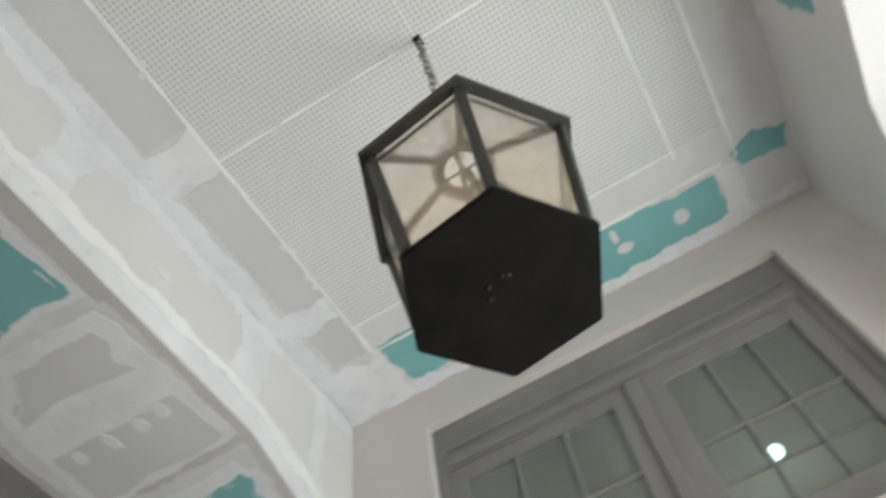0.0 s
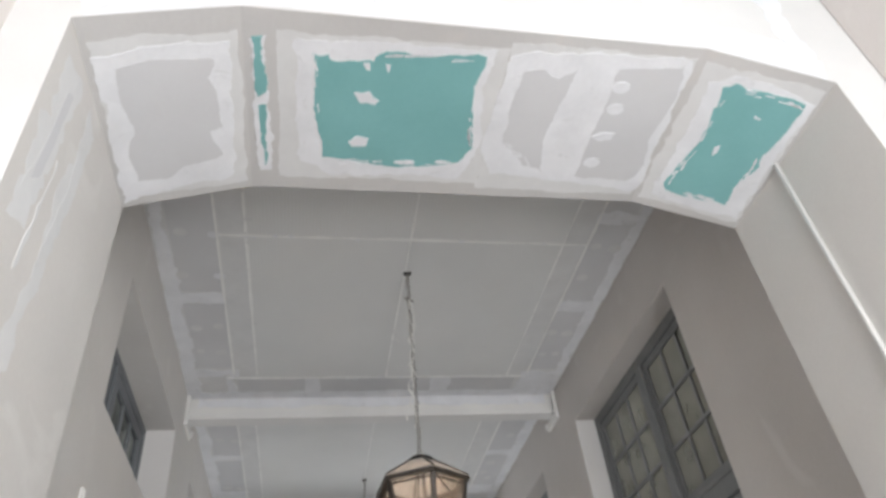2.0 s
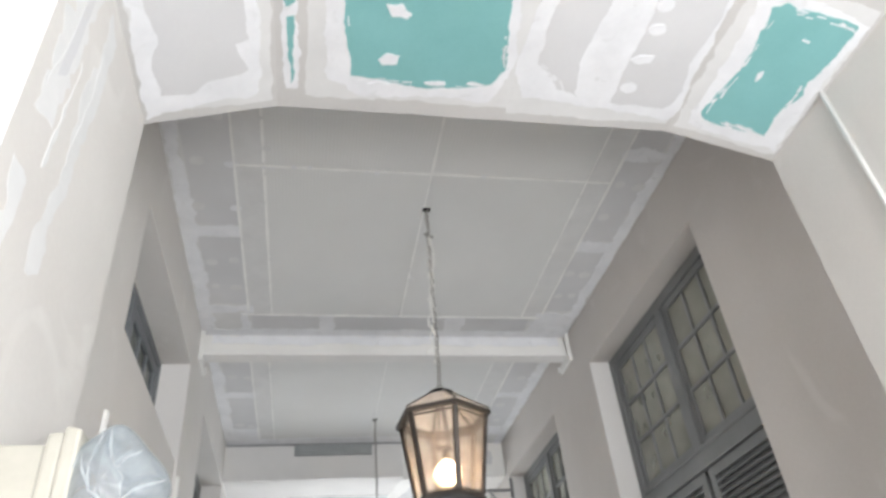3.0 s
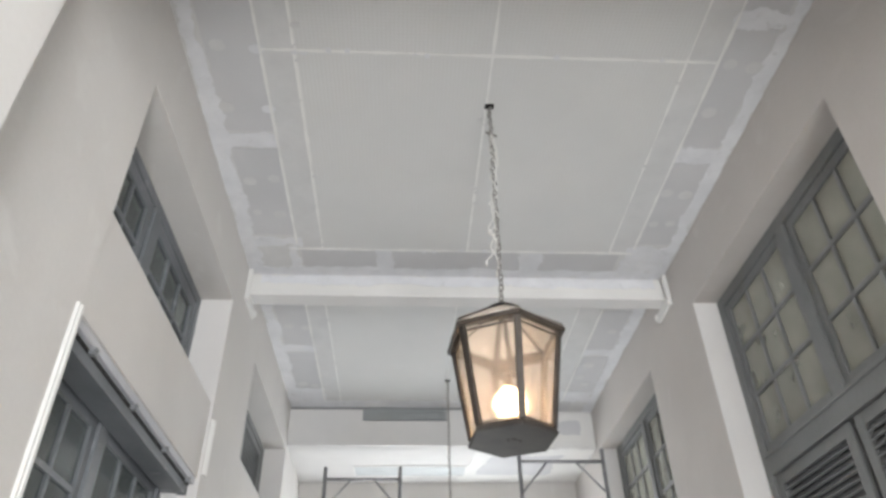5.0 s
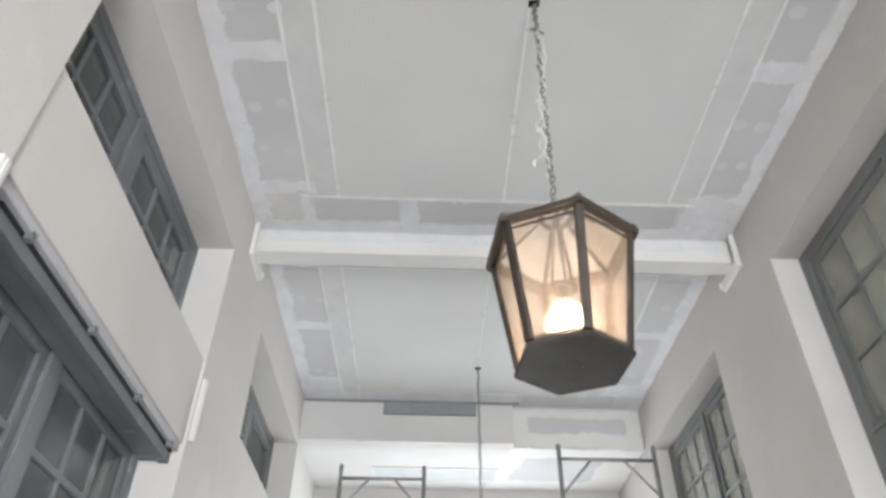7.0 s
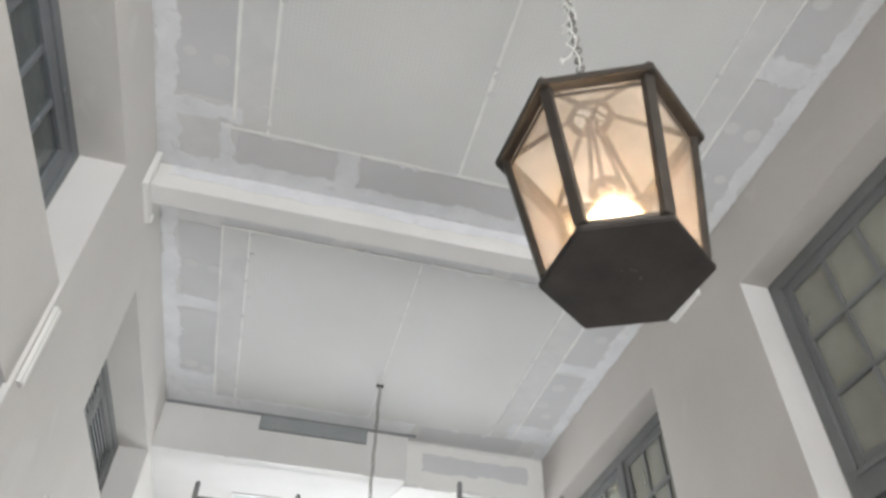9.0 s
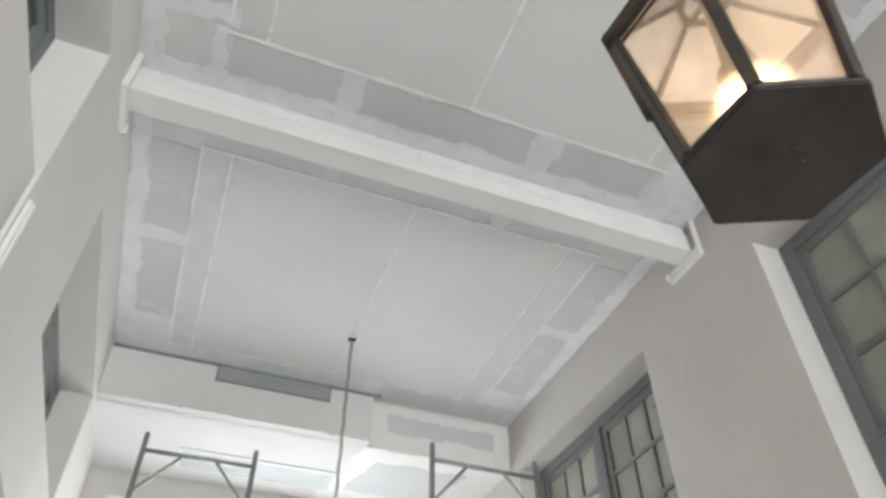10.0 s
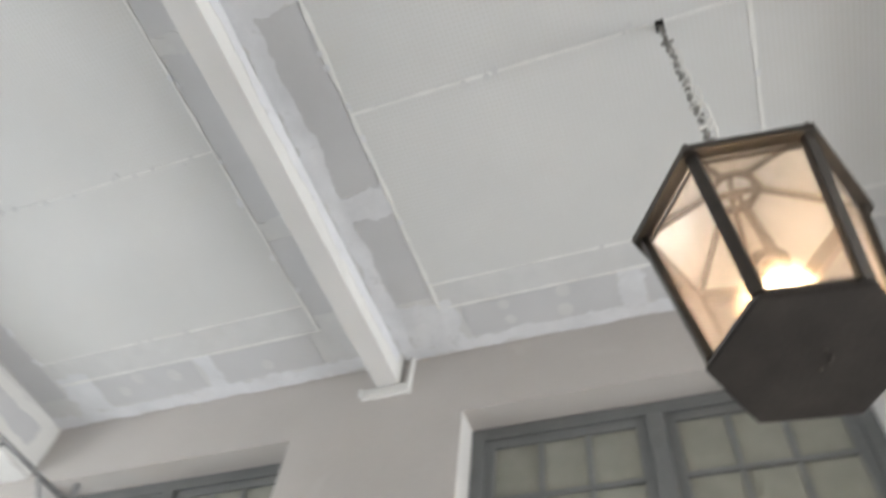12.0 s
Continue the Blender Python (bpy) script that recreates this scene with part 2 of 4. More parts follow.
# ---- mesh helpers ----
def link(name, bm, materials, parent=None, label=""):
    mesh = bpy.data.meshes.new(name)
    bm.normal_update()
    bm.to_mesh(mesh)
    bm.free()
    for m in materials if isinstance(materials, (list, tuple)) else [materials]:
        mesh.materials.append(m)
    ob = new(name, mesh)
    if parent:
        ob.parent = parent
    if label:
        ob["label"] = label
    return ob


def part(name, bm, material, parent, label=""):
    return link(name, bm, material, parent, label)


def empty(name, place, label, category, group="", kind=""):
    ob = new(name)
    ob.location = place
    return tagged(ob, label, category, group, kind)


def box(bm, a, b, mat=0, bevel=0.0):
    """A box between two corners."""
    lo = [min(p, q) for p, q in zip(a, b)]
    hi = [max(p, q) for p, q in zip(a, b)]
    v = [bm.verts.new((x, y, z)) for z in (lo[2], hi[2]) for y in (lo[1], hi[1]) for x in (lo[0], hi[0])]
    faces = [bm.faces.new([v[i] for i in q]) for q in ((0, 2, 3, 1), (4, 5, 7, 6), (0, 1, 5, 4), (2, 6, 7, 3), (0, 4, 6, 2), (1, 3, 7, 5))]
    for f in faces:
        f.material_index = mat
    if bevel:
        edges = list({e for f in faces for e in f.edges})
        bmesh.ops.bevel(bm, geom=edges, offset=bevel, segments=2, affect="EDGES", profile=0.6)
    return bm


def boxes(*items, bevel=0.0):
    bm = bmesh.new()
    for a, b in items:
        box(bm, a, b, bevel=bevel)
    return bm


def tube(points, radius, sides=8, closed=False):
    """A round bar along points."""
    bm = bmesh.new()
    pts = [Vector(p) for p in points]
    rings = []
    count = len(pts)
    for i, p in enumerate(pts):
        a = pts[i - 1] if (i or closed) else p
        b = pts[(i + 1) % count] if (i < count - 1 or closed) else p
        d = (b - a).normalized()
        side = d.cross(Vector((0, 0, 1)) if abs(d.z) < 0.9 else Vector((1, 0, 0))).normalized()
        up = side.cross(d)
        r = radius(i / max(1, count - 1)) if callable(radius) else radius
        rings.append([bm.verts.new(p + r * (math.cos(k * math.tau / sides) * side + math.sin(k * math.tau / sides) * up)) for k in range(sides)])
    for i in range(count if closed else count - 1):
        r0, r1 = rings[i], rings[(i + 1) % count]
        for k in range(sides):
            bm.faces.new((r0[k], r0[(k + 1) % sides], r1[(k + 1) % sides], r1[k]))
    if not closed:
        bm.faces.new(rings[0][::-1])
        bm.faces.new(rings[-1])
    for f in bm.faces:
        f.smooth = True
    bmesh.ops.recalc_face_normals(bm, faces=bm.faces)
    return bm


def ragged(bm, outline, at, jag=0.012, height=0.002, mat=0, seed=0, step=0.02, smooth=0.2):
    """A thin patch with a torn edge; at(u, v, h) gives the place on the surface."""
    rnd = random.Random(seed)
    height += 0.00012 * (seed % 13)
    ring = []
    n = len(outline)
    for i in range(n):
        a, b = Vector(outline[i]), Vector(outline[(i + 1) % n])
        k = max(1, int((b - a).length / step))
        side = Vector((-(b - a).y, (b - a).x)).normalized()
        for j in range(k):
            p = a.lerp(b, j / k)
            wob = noise.noise((p.x * 4 + seed * 3.1, p.y * 4, seed * 1.7)) * jag * 1.8 + noise.noise((p.x * 13, p.y * 13 + seed, 3.3)) * jag * 1.5 + noise.noise((p.x * 41, p.y * 41 + seed, 7.3)) * jag * 0.8 + max(0, noise.noise((p.x * 30, p.y * 55 + seed, 9.1)) - 0.15) * jag * 1.3
            near = min(1.0, min(j, k - j) * (b - a).length / k / (4 * jag + 1e-6))
            ring.append(p + side * (wob + rnd.uniform(-1, 1) * jag * smooth) * near)
    top = [bm.verts.new(at(p.x, p.y, height)) for p in ring]
    low = [bm.verts.new(at(p.x, p.y, -0.0008)) for p in ring]
    f = bm.faces.new(top)
    f.material_index = mat
    for i in range(len(ring)):
        q = bm.faces.new((top[i], low[i], low[(i + 1) % len(ring)], top[(i + 1) % len(ring)]))
        q.material_index = mat
    return f


def rect(u0, v0, u1, v1):
    return [(u0, v0), (u1, v0), (u1, v1), (u0, v1)]


def blob(u, v, ru, rv):
    return [(u + ru * math.cos(k * math.tau / 10), v + rv * math.sin(k * math.tau / 10)) for k in range(10)]


def strip(bm, p, q, wide, at, height=0.003, mat=0, seed=0, torn=0.22):
    """A thin raised line of filler between two points of a surface."""
    p, q = Vector(p), Vector(q)
    side = Vector((-(q - p).y, (q - p).x)).normalized() * wide / 2
    ragged(bm, [p - side, q - side, q + side, p + side], at, wide * torn, height, mat, seed, 0.05)


# ---- plan ----
TOP = 5.2                       # ceiling
XL, XR, XR0 = -1.295, 2.35, 2.465   # wall faces; XR0: first bay
ARCH = [(-1.073, 4.212), (-0.48, 4.395), (1.60, 4.395), (2.18, 4.212)]
Y_BACK, Y_A0, Y_A1, Y_BEAM0, Y_BEAM1, Y_END, Y_OUT = -1.11, 1.94, 2.945, 6.66, 6.82, 9.588, 10.85
Y_BOX = 9.49                    # its nearer part
LOW = 4.735                     # lowered ceiling at the end


def soffit_z(x):
    for (xa, za), (xb, zb) in zip(ARCH, ARCH[1:]):
        if x <= xb or xb == ARCH[-1][0]:
            return za + (zb - za) * (x - xa) / (xb - xa)


def on_ceiling(u, v, h):
    return Vector((u, v, TOP - h))


def on_soffit(u, v, h):
    return Vector((u, v, soffit_z(u) - h))


def arch_front(x):
    return Y_A0 + 0.008 * (x - 1.9)


def on_arch(u, v, h):
    return Vector((u, arch_front(u) - h, v))


def on_face(y):
    return lambda u, v, h: Vector((u, y - h, v))


def on_left(x):
    return lambda u, v, h: Vector((x + h, u, v))


def on_right(x):
    return lambda u, v, h: Vector((x - h, u, v))


# ---- floor and ground ----
def floor_and_ground():
    bm = boxes(((-1.7, -2.2, -0.1), (2.9, 11.1, 0.0)))
    tagged(link("floor", bm, FLOOR), "dusty grey cement floor of the passage", "floor", kind="structure")
    bm = bmesh.new()
    s = 600
    vs = [bm.verts.new(p) for p in ((-s, -s, -0.12), (s, -s, -0.12), (s, s, -0.12), (-s, s, -0.12))]
    bm.faces.new(vs)
    tagged(link("ground", bm, GROUND), "pale paved ground outside the passage", "ground", kind="structure")


floor_and_ground()


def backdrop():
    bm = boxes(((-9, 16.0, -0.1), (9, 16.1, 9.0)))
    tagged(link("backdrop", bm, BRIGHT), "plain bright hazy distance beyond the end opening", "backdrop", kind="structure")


backdrop()


# ---- walls ----
def wall_along_y(name, x0, x1, y0, y1, z1, openings, material, label):
    """A wall of real thickness with openings (ya, yb, za, zb) through it; their upright reveals are coloured lighter,
    as if lit.
    """
    ys = sorted({y0, y1, *[v for o in openings for v in o[:2]]})
    zs = sorted({0.0, z1, *[v for o in openings for v in o[2:]]})
    bm = bmesh.new()
    solid = lambda i, j: 0 <= i < len(ys) - 1 and 0 <= j < len(zs) - 1 and not any(
        o[0] <= (ys[i] + ys[i + 1]) / 2 <= o[1] and o[2] <= (zs[j] + zs[j + 1]) / 2 <= o[3] for o in openings)
    quad = lambda *p: bm.faces.new([bm.verts.new(v) for v in p])
    for i in range(len(ys) - 1):
        for j in range(len(zs) - 1):
            if not solid(i, j):
                continue
            ya, yb, za, zb = ys[i], ys[i + 1], zs[j], zs[j + 1]
            for x in (x0, x1):
                quad((x, ya, za), (x, yb, za), (x, yb, zb), (x, ya, zb))
            if not solid(i - 1, j):
                quad((x0, ya, za), (x1, ya, za), (x1, ya, zb), (x0, ya, zb))
            if not solid(i + 1, j):
                quad((x0, yb, za), (x1, yb, za), (x1, yb, zb), (x0, yb, zb))
            if not solid(i, j - 1):
                quad((x0, ya, za), (x1, ya, za), (x1, yb, za), (x0, yb, za))
            if not solid(i, j + 1):
                quad((x0, ya, zb), (x1, ya, zb), (x1, yb, zb), (x0, yb, zb))
    bmesh.ops.remove_doubles(bm, verts=bm.verts, dist=0.0005)
    bmesh.ops.recalc_face_normals(bm, faces=bm.faces)
    # faces across the passage take the lighter colour in place of stronger front light
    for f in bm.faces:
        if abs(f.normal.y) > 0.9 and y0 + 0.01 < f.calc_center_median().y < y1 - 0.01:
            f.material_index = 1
    return tagged(link(name, bm, [material, REVEAL_LIT]), label, "wall", kind="structure")


R1, R2 = (4.05, 6.205, 0.0, 4.672), (7.39, 9.42, 0.0, 4.672)
L1, L2 = (4.098, 6.262, 0.0, 4.682), (7.305, 9.46, 0.0, 4.68)
R0 = (-0.70, 1.437, 3.42, 4.878)
wall_right = wall_along_y("wall_right", XR, XR + 0.42, Y_A1, Y_OUT, TOP, [R1, R2], WALL_SHADED, "primed pale grey plaster wall with tall recessed windows")
wall_left = wall_along_y("wall_left", XL - 0.42, XL, Y_A1, Y_OUT, TOP, [L1, L2], WALL, "primed pale grey plaster wall with deep recessed openings")
wall_first = wall_along_y("wall_right_first_bay", XR0, XR0 + 0.42, -2.15, Y_A0, TOP, [R0], WALL_PINK, "pinkish primed plaster wall with a high window")
wall_along_y("wall_left_first_bay", XL - 0.42, XL + 0.015, -2.15, Y_A0, TOP, [], WALL_PINK, "pinkish primed plaster wall")


def spandrel(opening):
    y0, y1 = opening[:2]
    bm = boxes(((XL - 0.40, y0 - 0.02, 3.290), (XL - 0.018, y1 + 0.03, 3.826)), bevel=0.004)
    tagged(link("spandrel", bm, WALL), "smooth pale plaster panel between a door and an upper window", "spandrel", kind="structure")


spandrel(L1)
spandrel(L2)


def arch_wall(name, y0, y1, label):
    """The cross wall over a faceted arch with its two piers."""
    bm = bmesh.new()
    xa, xb = XL - 0.4, XR0 + 0.4
    ring = [(xa, 0.0), (ARCH[0][0], 0.0), *ARCH, (ARCH[-1][0], 0.0), (xb, 0.0), (xb, TOP + 0.05), (xa, TOP + 0.05)]
    sides = [[bm.verts.new((x, arch_front(x) if y == Y_A0 else y, z)) for x, z in ring] for y in (y0, y1)]
    bm.faces.new(sides[0])
    bm.faces.new(sides[1][::-1])
    for i in range(len(ring)):
        j = (i + 1) % len(ring)
        f = bm.faces.new((sides[0][i], sides[1][i], sides[1][j], sides[0][j]))
    bmesh.ops.recalc_face_normals(bm, faces=bm.faces)
    for f in bm.faces:
        c = f.calc_center_median()
        f.material_index = 1 if (f.normal.z < -0.5 and c.z > 3) else 2 if abs(f.normal.x) > 0.9 and 0 < c.z < 3 and xa < c.x < xb else 0
    return tagged(link(name, bm, [BOARD_PALE, WALL_BARE, WALL]), label, "arch", kind="structure")


arch = arch_wall("arch_wall", Y_A0, Y_A1, "cross wall of jointed gypsum board over a faceted arch")
arch_back = arch_wall("arch_wall_back", Y_BACK - 1.0, Y_BACK, "cross wall over the faceted arch to the open air")


# ---- ceilings with their boards, joints and patches ----
def band(bm, seed, pieces, at):
    """Bare boards, fillers and lines on a surface: rows of (material, jag, height, outline)."""
    for k, (mat, jag, high, outline) in enumerate(pieces):
        ragged(bm, outline, at, jag, high, mat, seed + k)


# materials of a ceiling: 0 thin filler, 1 bare board, 2 compound, 3 perforated, 4 green board
CEIL = [THIN_COMPOUND, BOARD, COMPOUND, PERFORATED, TEAL, FILLER]


def slab(bm, x0, y0, x1, y1, z=TOP):
    box(bm, (x0, y0, z), (x1, y1, z + 0.12))


def ceiling_bay(name, y0, y1, field, mid, seams, lines, pieces, xr, seed, label, board):
    bm = bmesh.new()
    slab(bm, XL - 0.42, y0, xr + 0.42, y1)
    x0, fy0, x1, fy1 = field
    ragged(bm, rect(x0, fy0, x1, fy1), on_ceiling, 0.002, 0.002, 3, seed, 0.2)
    band(bm, seed + 10, pieces, on_ceiling)
    for k, (p, q, wide) in enumerate(lines):
        strip(bm, p, q, wide * 1.35, on_ceiling, 0.007, 5, seed + 60 + k)
    rnd = random.Random(seed)
    for k in range(46):
        # filled screw heads along the seams of the perforated boards
        u = rnd.choice([x0, mid, x1]) + rnd.uniform(-0.03, 0.03)
        v = rnd.uniform(fy0, fy1)
        if k > 26:
            u, v = rnd.uniform(x0, x1), rnd.choice(seams) + rnd.uniform(-0.02, 0.02)
        r = rnd.uniform(0.008, 0.022)
        ragged(bm, blob(u, v, r * rnd.uniform(0.8, 1.6), r), on_ceiling, 0.003, 0.008, 2 if k > 26 else 0, seed + 200 + k, 0.01)
    finish = list(CEIL)
    finish[3] = board
    return tagged(link(name, bm, finish), label, "ceiling", kind="structure")


def first_bay():
    y0, y1 = Y_BACK, Y_A0
    a, b, m = -0.62, 1.83, 0.62
    P = [
        (1, 0.004, 0.003, rect(-0.72, 1.535, 0.40, 1.80)), (1, 0.004, 0.003, rect(0.68, 1.535, 1.58, 1.79)), (1, 0.004, 0.003, rect(1.72, 1.55, 2.02, 1.78)),
        (2, 0.013, 0.0025, rect(-1.28, 1.82, 2.46, 1.938)), (2, 0.02, 0.005, rect(0.40, 1.53, 0.66, 1.86)), (2, 0.02, 0.005, rect(1.56, 1.54, 1.72, 1.86)),
        (2, 0.03, 0.005, rect(-0.86, 1.50, -0.68, 1.88)), (2, 0.03, 0.004, rect(2.03, 1.46, 2.44, 1.86)),
        (1, 0.004, 0.003, rect(-1.22, -0.9, -0.88, 1.40)), (4, 0.008, 0.005, rect(-0.90, 1.56, -0.86, 1.80)),
        (4, 0.014, 0.004, [(2.085, -0.645), (2.055, 0.0), (2.06, 0.8), (2.02, 1.49), (2.34, 1.43), (2.38, 0.4), (2.38, -0.68)]),
        (4, 0.02, 0.004, [(2.01, -0.76), (1.94, -0.91), (2.0, -1.085), (2.14, -1.05), (2.11, -0.80)]),
        (4, 0.016, 0.004, [(2.40, -0.90), (2.37, -1.09), (2.43, -1.085), (2.42, -0.9)]),
        (2, 0.02, 0.004, rect(2.37, -1.1, 2.462, 1.45)), (2, 0.02, 0.0045, rect(2.06, -0.78, 2.38, -0.64)),
        (0, 0.014, 0.006, blob(2.22, -0.40, 0.05, 0.045)), (0, 0.01, 0.006, blob(2.13, -0.02, 0.05, 0.02)), (0, 0.01, 0.006, blob(2.23, -0.05, 0.035, 0.05)),
        (1, 0.004, 0.003, rect(-0.6, -1.10, 1.0, -0.82)), (0, 0.004, 0.003, rect(-0.62, -0.79, 1.85, -0.49)),
    ]
    lines = [((m, -0.49), (m, 1.53), 0.009), ((b, -0.49), (b, 1.53), 0.008), ((a, -0.79), (a, 1.53), 0.009), ((a - 0.2, 1.53), (2.04, 1.53), 0.016), ((a, -0.487), (1.87, -0.487), 0.010),
             ((2.04, -0.7), (2.04, 1.53), 0.014), ((a - 0.2, -0.79), (2.04, -0.79), 0.014), ((a, 0.37), (b, 0.37), 0.004)]
    ceiling_bay("ceiling_first_bay", y0, y1, (a, -0.79, b, 1.53), m, (1.53, -0.79), lines, P, XR0, 11, "jointed gypsum ceiling with perforated acoustic boards and green board strips", PERFORATED)


def second_bay():
    a, b, m = -0.64, 1.765, 0.56
    P = [(1, 0.004, 0.003, rect(-1.17, y, -0.85, y + d)) for y, d in ((3.0, 1.93), (5.10, 0.98))]
    P += [(1, 0.004, 0.003, rect(1.98, y, 2.24, y + d)) for y, d in ((3.0, 0.88), (4.0, 0.99), (5.15, 0.98))]
    P += [(1, 0.004, 0.003, rect(x, 6.29, x + d, 6.54)) for x, d in ((-0.82, 0.62), (-0.06, 1.08), (1.20, 0.66))]
    P += [(2, 0.020, 0.005, rect(-1.292, 2.95, -1.17, 6.64)), (2, 0.02, 0.005, rect(2.24, 2.95, 2.347, 6.64)),
          (2, 0.016, 0.005, rect(-1.2, 6.53, 2.26, 6.655)),
          (2, 0.022, 0.0055, rect(-1.18, 4.96, -0.83, 5.09)), (2, 0.022, 0.0055, rect(1.95, 5.01, 2.25, 5.14)),
          (2, 0.022, 0.0055, rect(-1.18, 6.12, -0.80, 6.24)), (2, 0.022, 0.0055, rect(1.90, 6.18, 2.28, 6.52)),
          (2, 0.022, 0.0055, rect(-0.20, 6.26, -0.07, 6.56)), (2, 0.022, 0.0055, rect(1.03, 6.26, 1.20, 6.56)), (2, 0.018, 0.0055, rect(-0.92, 6.25, -0.85, 6.56)),
          (2, 0.022, 0.0055, rect(1.95, 3.89, 2.25, 3.99)), (2, 0.016, 0.0055, blob(-0.86, 4.25, 0.05, 0.035)), (2, 0.016, 0.0055, blob(-0.86, 4.73, 0.045, 0.035)),
          (0, 0.006, 0.004, rect(-0.84, 2.95, -0.64, 6.2)), (0, 0.006, 0.004, rect(1.77, 2.95, 1.96, 6.2))]
    P += [(0, 0.012, 0.006, blob(x, y, r, r * 0.9)) for x, y, r in ((-1.10, 5.44, 0.05), (-0.92, 5.41, 0.045), (-1.13, 4.72, 0.05), (-1.10, 5.80, 0.035), (-0.93, 5.82, 0.05),
                                                                  (2.17, 5.50, 0.055), (2.02, 5.48, 0.05), (2.16, 5.85, 0.04), (2.03, 5.86, 0.04), (2.05, 4.66, 0.05), (2.2, 4.28, 0.055), (2.04, 4.26, 0.045), (-1.09, 4.23, 0.05), (-0.92, 3.8, 0.04), (-1.1, 3.78, 0.045))]
    lines = [((m, 2.95), (m, 6.27), 0.011), ((a, 2.95), (a, 6.27), 0.013), ((b, 2.95), (b, 6.27), 0.010), ((-0.84, 2.95), (-0.845, 6.2), 0.013),
             ((1.962, 2.95), (1.962, 6.2), 0.012), ((-0.9, 6.268), (1.96, 6.268), 0.016), ((-0.84, 4.25), (1.96, 4.25), 0.014)]
    ceiling_bay("ceiling_second_bay", Y_A1, Y_BEAM0, (a, 2.95, b, 6.268), m, (6.268, 4.25), lines, P, XR, 47, "jointed gypsum ceiling with perforated acoustic boards in the lantern bay", PERFORATED_DUSTY)


def third_bay():
    a, b, m = -0.69, 1.70, 0.53
    P = [(1, 0.004, 0.003, rect(-1.17, y, -0.89, y + d)) for y, d in ((7.15, 0.78), (8.10, 0.85))]
    P += [(1, 0.004, 0.003, rect(1.95, y, 2.22, y + d)) for y, d in ((7.2, 0.78), (8.14, 0.85))]
    P += [(1, 0.004, 0.003, rect(x, 6.84, x + d, 7.10)) for x, d in ((-0.86, 0.72), (-0.04, 1.08), (1.18, 0.62))]
    P += [(1, 0.006, 0.003, rect(1.05, 9.30, 2.05, 9.55))]
    P += [(2, 0.02, 0.005, rect(-1.292, 6.83, -1.18, 9.58)), (2, 0.02, 0.005, rect(2.23, 6.83, 2.347, 9.58)), (2, 0.02, 0.005, rect(-1.2, 9.28, 0.98, 9.58)),
          (2, 0.022, 0.0055, rect(-1.19, 7.94, -0.86, 8.08)), (2, 0.022, 0.0055, rect(1.93, 7.98, 2.24, 8.12)), (2, 0.022, 0.0055, rect(-1.19, 8.95, -0.86, 9.28)),
          (2, 0.03, 0.0055, rect(1.86, 9.0, 2.24, 9.28)), (0, 0.02, 0.0055, rect(-0.14, 6.85, -0.04, 7.12)), (0, 0.02, 0.0055, rect(1.04, 6.85, 1.16, 7.12)),
          (0, 0.006, 0.004, rect(-0.87, 7.1, -0.70, 9.28)), (0, 0.006, 0.004, rect(1.71, 7.1, 1.92, 9.28))]
    P += [(0, 0.012, 0.006, blob(x, y, r, r * 0.9)) for x, y, r in ((-1.08, 7.55, 0.05), (-0.92, 7.58, 0.05), (-1.08, 8.84, 0.06), (-0.95, 8.88, 0.05), (2.04, 8.33, 0.06),
                                                                  (2.12, 7.6, 0.05), (2.0, 8.62, 0.06), (2.1, 8.8, 0.05))]
    lines = [((m, 7.1), (m, 9.28), 0.005), ((a, 7.1), (a, 9.28), 0.011), ((b, 7.1), (b, 9.28), 0.008), ((-0.875, 7.1), (-0.875, 9.28), 0.011),
             ((1.925, 7.1), (1.925, 9.28), 0.010), ((-0.88, 7.115), (1.93, 7.115), 0.012)]
    ceiling_bay("ceiling_third_bay", Y_BEAM1, Y_END, (a, 7.115, b, 9.28), m, (7.115, 9.28), lines, P, XR, 83, "jointed gypsum ceiling with perforated acoustic boards at the end of the passage", PERFORATED_DUSTY)


first_bay()
second_bay()
third_bay()


